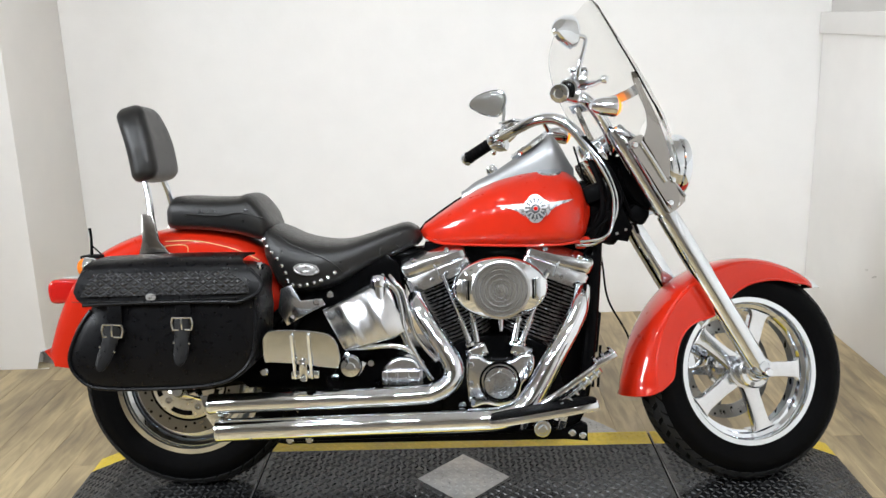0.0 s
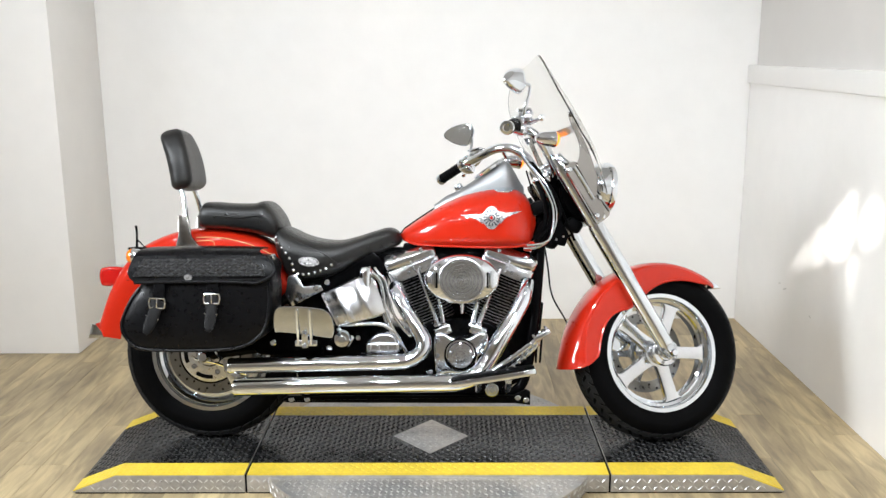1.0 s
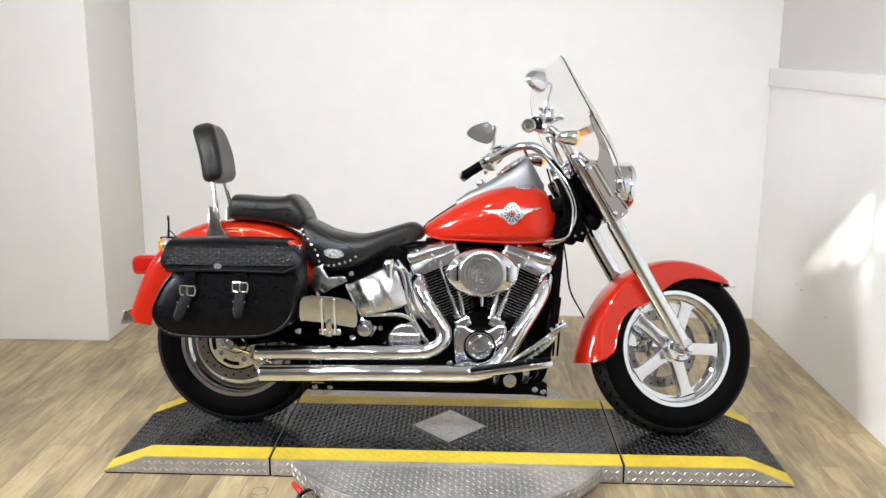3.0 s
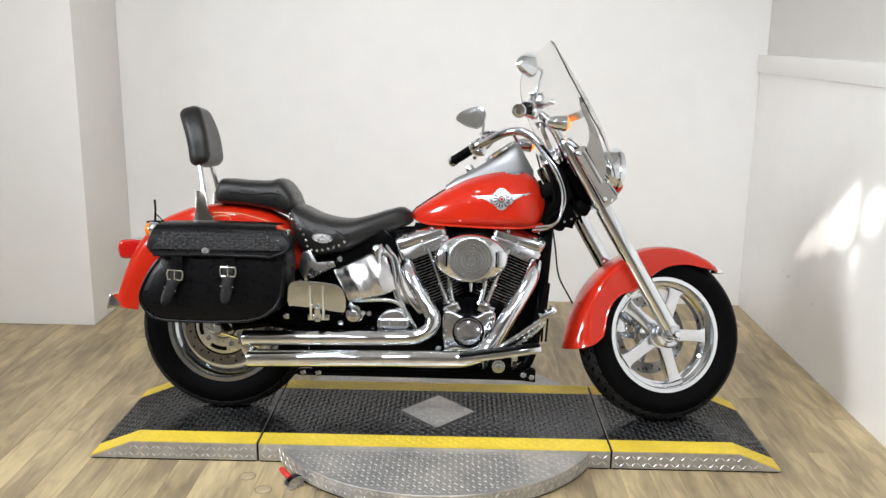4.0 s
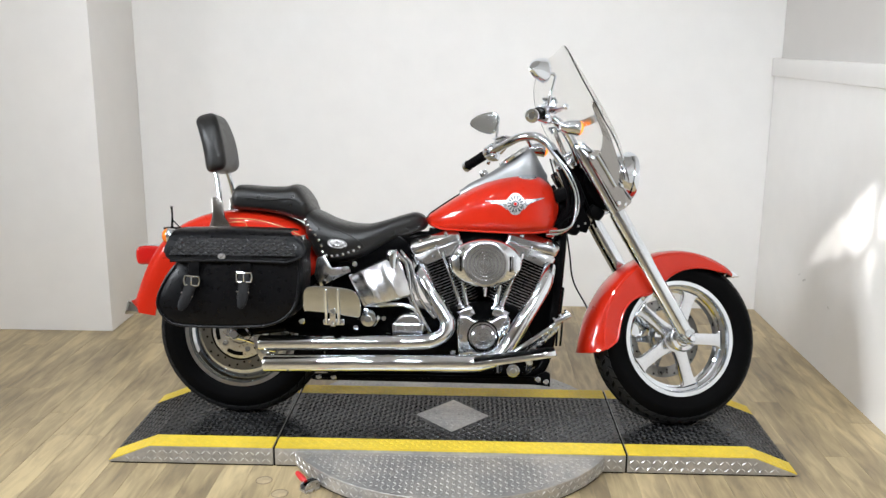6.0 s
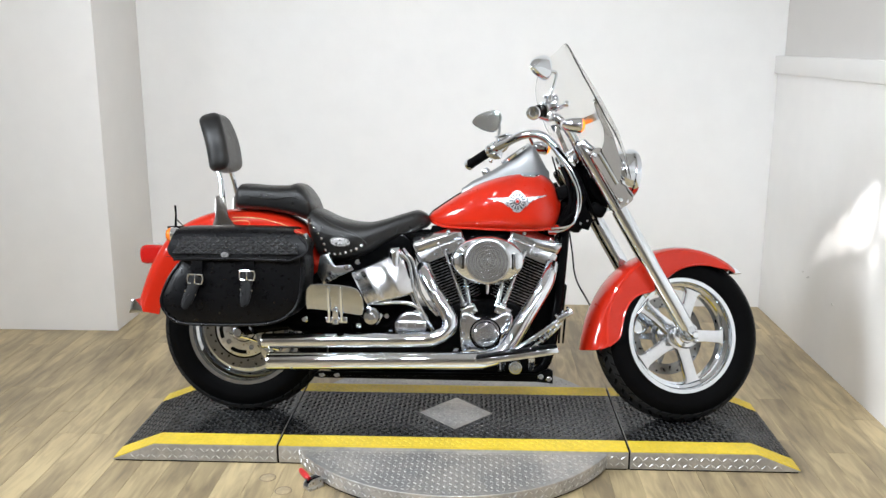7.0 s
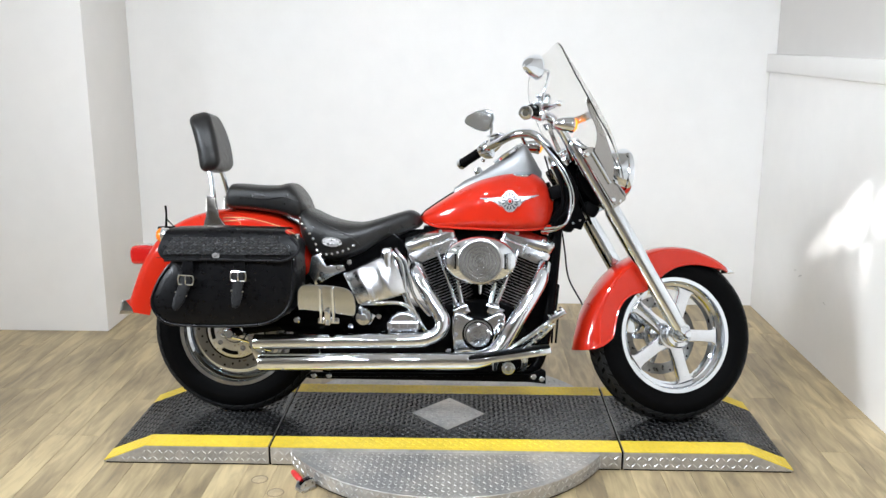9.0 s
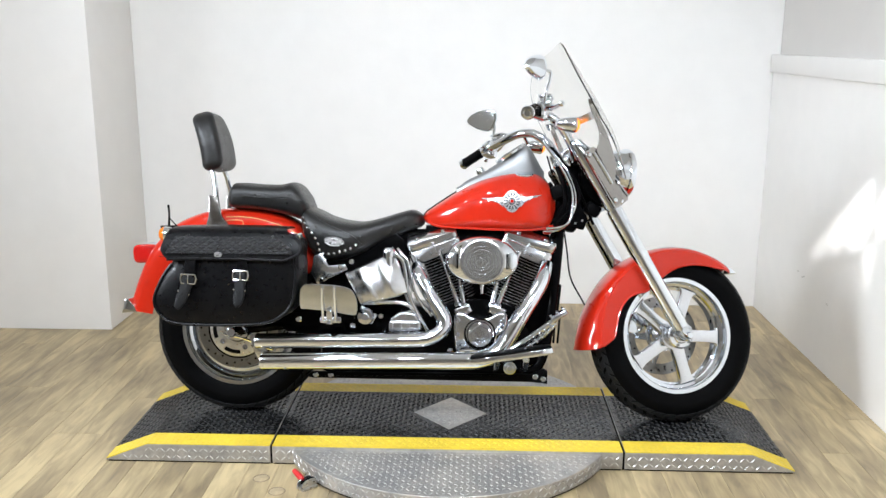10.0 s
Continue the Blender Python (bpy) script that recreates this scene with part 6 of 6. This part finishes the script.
    loft(mh, rings, True, True)
    turn = Matrix.Translation(mc_) @ pose(0, 0, 0, 0, -9 if s > 0 else -8, s * 45)
    mh.transform(turn)
    P("mirror_shell", mh, CHROME, mirror, "teardrop chrome mirror", STEER)
    mg = bmesh.new()
    prism(mg, [(u * 0.9, v * 0.9) for u, v in shape], -0.001, 0.001, 0)
    mg.transform(turn @ Matrix.Translation((-0.0022, 0, 0)) @ Matrix.Rotation(radians(90), 4, "Z") @ Matrix.Diagonal((-s, 1, 1, 1)))
    bmesh.ops.recalc_face_normals(mg, faces=mg.faces)
    P("mirror_glass", mg, CHROME, mirror, "mirror glass", STEER)
    # bullet turn signal
    sg = bmesh.new()
    sc = Vector((0.366, s * 0.19, 1.046))
    lathe(sg, [(0, -0.044), (0.010, -0.042), (0.019, -0.030), (0.024, -0.012), (0.0265, 0.012), (0.0285, 0.020), (0.0285, 0.028), (0.024, 0.028)], sc, (1, 0, -0.02), 28)
    tube(sg, [sc + Vector((-0.02, 0, 0)), Vector((0.30, s * 0.145, 1.098))], 0.008, 10)
    signal = P("turn_signal", sg, CHROME, label="chrome bullet turn signal with lit amber lens", xf=STEER)
    ln = bmesh.new()
    lathe(ln, [(0.025, 0.024), (0.0245, 0.034), (0.016, 0.041), (0, 0.043)], sc, (1, 0, -0.02), 24)
    P("signal_lens", ln, LENS_AMBER, signal, "lit amber lens", STEER)

# cables from the bars to the frame
def cable(name, pts, r, material, label, parent=None):
    P(name, tube(bmesh.new(), pts, r, 8, 10), material, parent, label)


cable("throttle_cable", [(0.33, -0.12, 1.02), (0.395, -0.13, 0.93), (0.438, -0.13, 0.84), (0.436, -0.13, 0.75), (0.41, -0.13, 0.715), (0.35, -0.11, 0.705)], 0.0045, CHROME_SOFT, "braided throttle cable")
cable("idle_cable", [(0.34, -0.10, 1.01), (0.415, -0.12, 0.92), (0.452, -0.12, 0.82), (0.432, -0.12, 0.735), (0.39, -0.12, 0.70), (0.34, -0.10, 0.695)], 0.0045, CHROME_SOFT, "braided idle cable")
cable("brake_hose", [(0.36, -0.09, 1.0), (0.44, -0.10, 0.90), (0.49, -0.07, 0.80), (0.53, -0.02, 0.72)], 0.005, MATT, "black brake hose")
cable("clutch_cable", [(0.37, 0.16, 0.98), (0.42, 0.15, 0.80), (0.45, 0.14, 0.62), (0.47, 0.15, 0.50), (0.54, 0.17, 0.36), (0.52, 0.15, 0.22)], 0.0032, MATT, "black clutch cable")
cable("wiring_loom", [(0.39, -0.06, 0.93), (0.42, -0.08, 0.84), (0.41, -0.07, 0.76), (0.36, -0.05, 0.72)], 0.010, MATT, "black wiring loom")
for i in range(4):
    k = i * 0.012
    cable("control_cable", [(0.37 + k, -0.085 + k, 1.0 - k), (0.405 + k, -0.105 + k * 0.5, 0.93 - k), (0.415 + k * 1.5, -0.10, 0.85 - k), (0.435 - k, -0.085, 0.77 - k), (0.40 - k, -0.07, 0.70 - k)], 0.0042, MATT if i % 2 else BLACK, "black control cable")
hb_ = bmesh.new()
prism(hb_, [(0.425, 0.79), (0.47, 0.80), (0.50, 0.74), (0.485, 0.70), (0.44, 0.71)], -0.098, -0.092, 0.0015, 1)
neck_plate = P("horn_bracket", hb_, BLACK, label="black horn bracket at the steering head")
hb_ = bmesh.new()
for x, z in ((0.45, 0.775), (0.48, 0.735), (0.455, 0.725)):
    bolt(hb_, (x, -0.100, z), 0.0045, 0.006, (0, -1, 0))
each("bracket_bolt", hb_, ALU, neck_plate)
hrn = bmesh.new()
box(hrn, (0.43, -0.045, 0.74), (0.09, 0.06, 0.09), 0.02, pose(0, 0, 0, 0, 20, 0))
box(hrn, (0.40, -0.05, 0.84), (0.07, 0.06, 0.05), 0.015, pose(0, 0, 0, 0, -20, 0))
box(hrn, (0.525, -0.02, 0.775), (0.06, 0.08, 0.05), 0.015, pose(0, 0, 0, 0, 30, 0))
P("wiring_box", hrn, MATT, label="black wiring housing behind the fork")
cs = bmesh.new()
box(cs, (0.392, -0.062, 0.44), (0.03, 0.02, 0.12), 0.006, pose(0, 0, 0, 0, 6, 0))
tube(cs, [(0.41, -0.06, 0.40), (0.40, -0.07, 0.28)], 0.004, 8)
tube(cs, [(0.392, -0.065, 0.40), (0.385, -0.07, 0.28)], 0.004, 8)
P("regulator", cs, MATT, label="black regulator and cables on the downtube")

# -- windscreen --
SCREEN_X = [(0.86, 0.640), (0.92, 0.630), (1.025, 0.602), (1.118, 0.556), (1.205, 0.503), (1.32, 0.430), (1.42, 0.365)]


def screen_point(y, z):
    x = lerp_table(SCREEN_X, z) - 1.8 * y * y
    return (x, y, z)


def z_top(y):
    return 1.09 + 0.290 * max(0.0, 1 - abs(y / 0.261) ** 2.8) ** (1 / 2.4)


def z_low(y):
    a = abs(y)
    if a < 0.112:
        return 0.945 + 0.115 * math.sqrt(max(0.0, 1 - (a / 0.114) ** 2))
    return 0.87 + 0.02 * (a - 0.112) / 0.05 if a < 0.162 else 0.89 + 0.17 * (a - 0.162) / 0.10


rings = []
for k in range(57):
    y = -0.26 * math.cos(math.pi * k / 56)
    lo, hi = z_low(y), z_top(y)
    rings.append([screen_point(y, lo + (hi - lo) * i / 24) for i in range(25)])
ws = loft(bmesh.new(), rings, False, False)
bmesh.ops.recalc_face_normals(ws, faces=ws.faces)
bmesh.ops.solidify(ws, geom=ws.faces[:], thickness=0.0045)
screen = P("windscreen", ws, GLASS, label="clear curved windscreen", xf=STEER, angle=50)
screen.visible_shadow = False
brc = bmesh.new()
rings = []
for k in range(25):
    y = -0.235 + 0.47 * k / 24
    row = []
    for dz in (-0.012, 0.012):
        x, yy, z = screen_point(y, 1.135 + dz)
        row.append((x - 0.008, yy, z))
    for dz in (0.012, -0.012):
        x, yy, z = screen_point(y, 1.135 + dz)
        row.append((x - 0.012, yy, z))
    rings.append(row)
loft(brc, rings)
P("screen_brace", brc, CHROME_SOFT, screen, "chrome cross brace", STEER)
CLAMP_PLATE = [(0.426, 0.937), (0.437, 0.956), (0.466, 0.965), (0.5, 0.91), (0.533, 0.851), (0.558, 0.822), (0.562, 0.784), (0.545, 0.763), (0.528, 0.775), (0.478, 0.857)]
for s in (-1, 1):
    v = bmesh.new()
    outer = spline([(0.452, 0, 1.140), (0.476, 0, 1.080), (0.508, 0, 1.011), (0.528, 0, 0.951), (0.538, 0, 0.901), (0.532, 0, 0.846)], 5)
    inner = spline([(0.522, 0, 0.846), (0.484, 0, 0.918), (0.466, 0, 0.952), (0.476, 0, 0.990), (0.475, 0, 1.029), (0.462, 0, 1.065), (0.444, 0, 1.109), (0.438, 0, 1.137)], 5)
    prism(v, [(p.x, p.z) for p in outer + inner], s * 0.207 - 0.002, s * 0.207 + 0.002, 0.0008, 1)
    stay = P("screen_stay", v, BRACKET, screen, "satin chrome side stay", STEER)
    v = prism(bmesh.new(), smooth_outline(CLAMP_PLATE, 3), s * 0.200 - 0.0015, s * 0.200 + 0.0015, 0.0006, 1)
    P("clamp_plate", v, BRACKET, stay, "polished clamp plate on the fork", STEER)
    v = tube(bmesh.new(), [(0.457, s * 0.2045, 0.946), (0.490, s * 0.2055, 0.893), (0.523, s * 0.2045, 0.838)], 0.0062, 10)
    P("clamp_strip", v, CHROME, stay, "", STEER)
    for bx, bz, br in ((0.440, 0.938, 0.0095), (0.534, 0.780, 0.0095), (0.546, 0.842, 0.0075)):
        v = lathe(bmesh.new(), [(br, 0), (br, 0.004), (br * 0.75, 0.007), (0, 0.0085)], (bx, s * 0.2012, bz), (0, s, 0), 18)
        P("clamp_bolt", v, CHROME, stay, "", STEER)
# -- tail --
tl = bmesh.new()
lathe(tl, [(0.0, -0.012), (0.034, -0.010), (0.036, 0.03), (0.03, 0.075), (0.02, 0.09)], (-1.10, 0, 0.598), (-1, 0, 0.04), 28)
tail = P("tail_lamp", tl, CHROME, label="chrome tail lamp with red lens")
tr = bmesh.new()
prism(tr, smooth_outline([(-1.190, 0.572), (-1.192, 0.612), (-1.170, 0.628), (-1.10, 0.625), (-1.085, 0.602), (-1.10, 0.569), (-1.17, 0.557)], 4), -0.055, 0.055, 0.012, 3)
P("tail_lens", tr, LENS_RED, tail, "red tail lamp lens")
for s in (-1, 1):
    rs_ = bmesh.new()
    c0 = Vector((-1.030, s * 0.15, 0.672))
    lathe(rs_, [(0, 0.032), (0.013, 0.030), (0.024, 0.020), (0.028, 0.0), (0.028, -0.004), (0.024, -0.004)], c0, (1, 0, 0), 26)
    tube(rs_, [c0 + Vector((0.02, 0, 0)), (-1.02, s * 0.08, 0.675)], 0.009, 10)
    sig = P("rear_turn_signal", rs_, CHROME, label="chrome rear turn signal")
    ll = bmesh.new()
    lathe(ll, [(0.0265, 0.002), (0.026, 0.018), (0.018, 0.028), (0, 0.031)], c0 + Vector((0.006, 0, 0)), (-1, 0, 0), 24)
    P("rear_signal_lens", ll, LENS_AMBER_OFF, sig, "amber lens")
pl = bmesh.new()
box(pl, (-1.036, -0.09, 0.697), (0.055, 0.06, 0.009), 0.003)
tube(pl, [(-1.041, -0.09, 0.70), (-1.040, -0.09, 0.748), (-1.043, -0.09, 0.778)], [0.0048, 0.0036, 0.0046], 10)
tube(pl, [(-1.039, -0.09, 0.728), (-1.010, -0.09, 0.699)], 0.0022, 8)
P("luggage_latch", pl, MATT, label="black upright latch behind the saddlebag")

# faint rubber scuffs on the low side wall
for sy, sz, ln, tilt in ((1.03, 0.355, 0.045, 22), (1.10, 0.365, 0.03, 15), (0.72, 0.31, 0.025, -10)):
    mark = prism(bmesh.new(), smooth_outline([(-ln / 2, 0.0), (-ln * 0.1, 0.005), (ln / 2, 0.002), (ln * 0.1, -0.004)], 4), -0.0004, 0.0004, 0)
    mark.transform(Matrix.Translation((RIGHT - 0.0006, sy, sz)) @ Matrix.Rotation(radians(90), 4, "Z") @ Matrix.Rotation(radians(tilt), 4, "Y"))
    tagged(part("wall_scuff", mark, SCUFF, None, "faint grey rubber scuff on the white wall"), category="scuff mark", kind="structure")


# round plugs over the anchor holes in the floor, in front of the turntable
def floor_plug(x, y):
    root = tagged(new("floor_plug"), "small round tan plug set into the plank floor", "floor plug", "floor plugs")
    root.location = (x, y, 0)
    part("cap", lathe(bmesh.new(), [(0, 0.0022), (0.021, 0.0020), (0.0235, 0.0012), (0.025, 0.0002)], (0, 0, 0), (0, 0, 1), 32), PLUG, root, "worn tan cap")
    part("rim", lathe(bmesh.new(), [(0.025, 0.0002), (0.0262, 0.0016), (0.028, 0.0014), (0.0288, 0.0002)], (0, 0, 0), (0, 0, 1), 32), PLUG_RIM, root, "dull brown rim")
    return root


for plug_x, plug_y in PLUGS:
    floor_plug(plug_x, plug_y)

# ---- floor planks ----
def planks():
    w, length = 0.102, 1.06
    cache = {}
    x0, x1, y0, y1 = -3.2, RIGHT, -1.5, BACK
    n = int((x1 - x0) / w)
    rnd = random.Random(7)
    for i in range(n + 1):
        xa = x1 - (i + 1) * w
        y = y1
        first = True
        while y > y0:
            ln = length * (0.25 + 0.75 * rnd.random()) if first else length
            first = False
            ln = round(ln / 0.05) * 0.05
            if ln not in cache:
                bm = box(bmesh.new(), (0, 0, 0), (w - 0.0006, ln - 0.0008, 0.006), 0.0008, None, 1)
                me = bpy.data.meshes.new("plank")
                bm.to_mesh(me)
                bm.free()
                me.materials.append(PLANK)
                cache[ln] = me
            ob = new("plank", cache[ln])
            ob.parent = floor
            ob.location = (xa + w / 2, y - ln / 2, -0.003)
            y -= ln


planks()
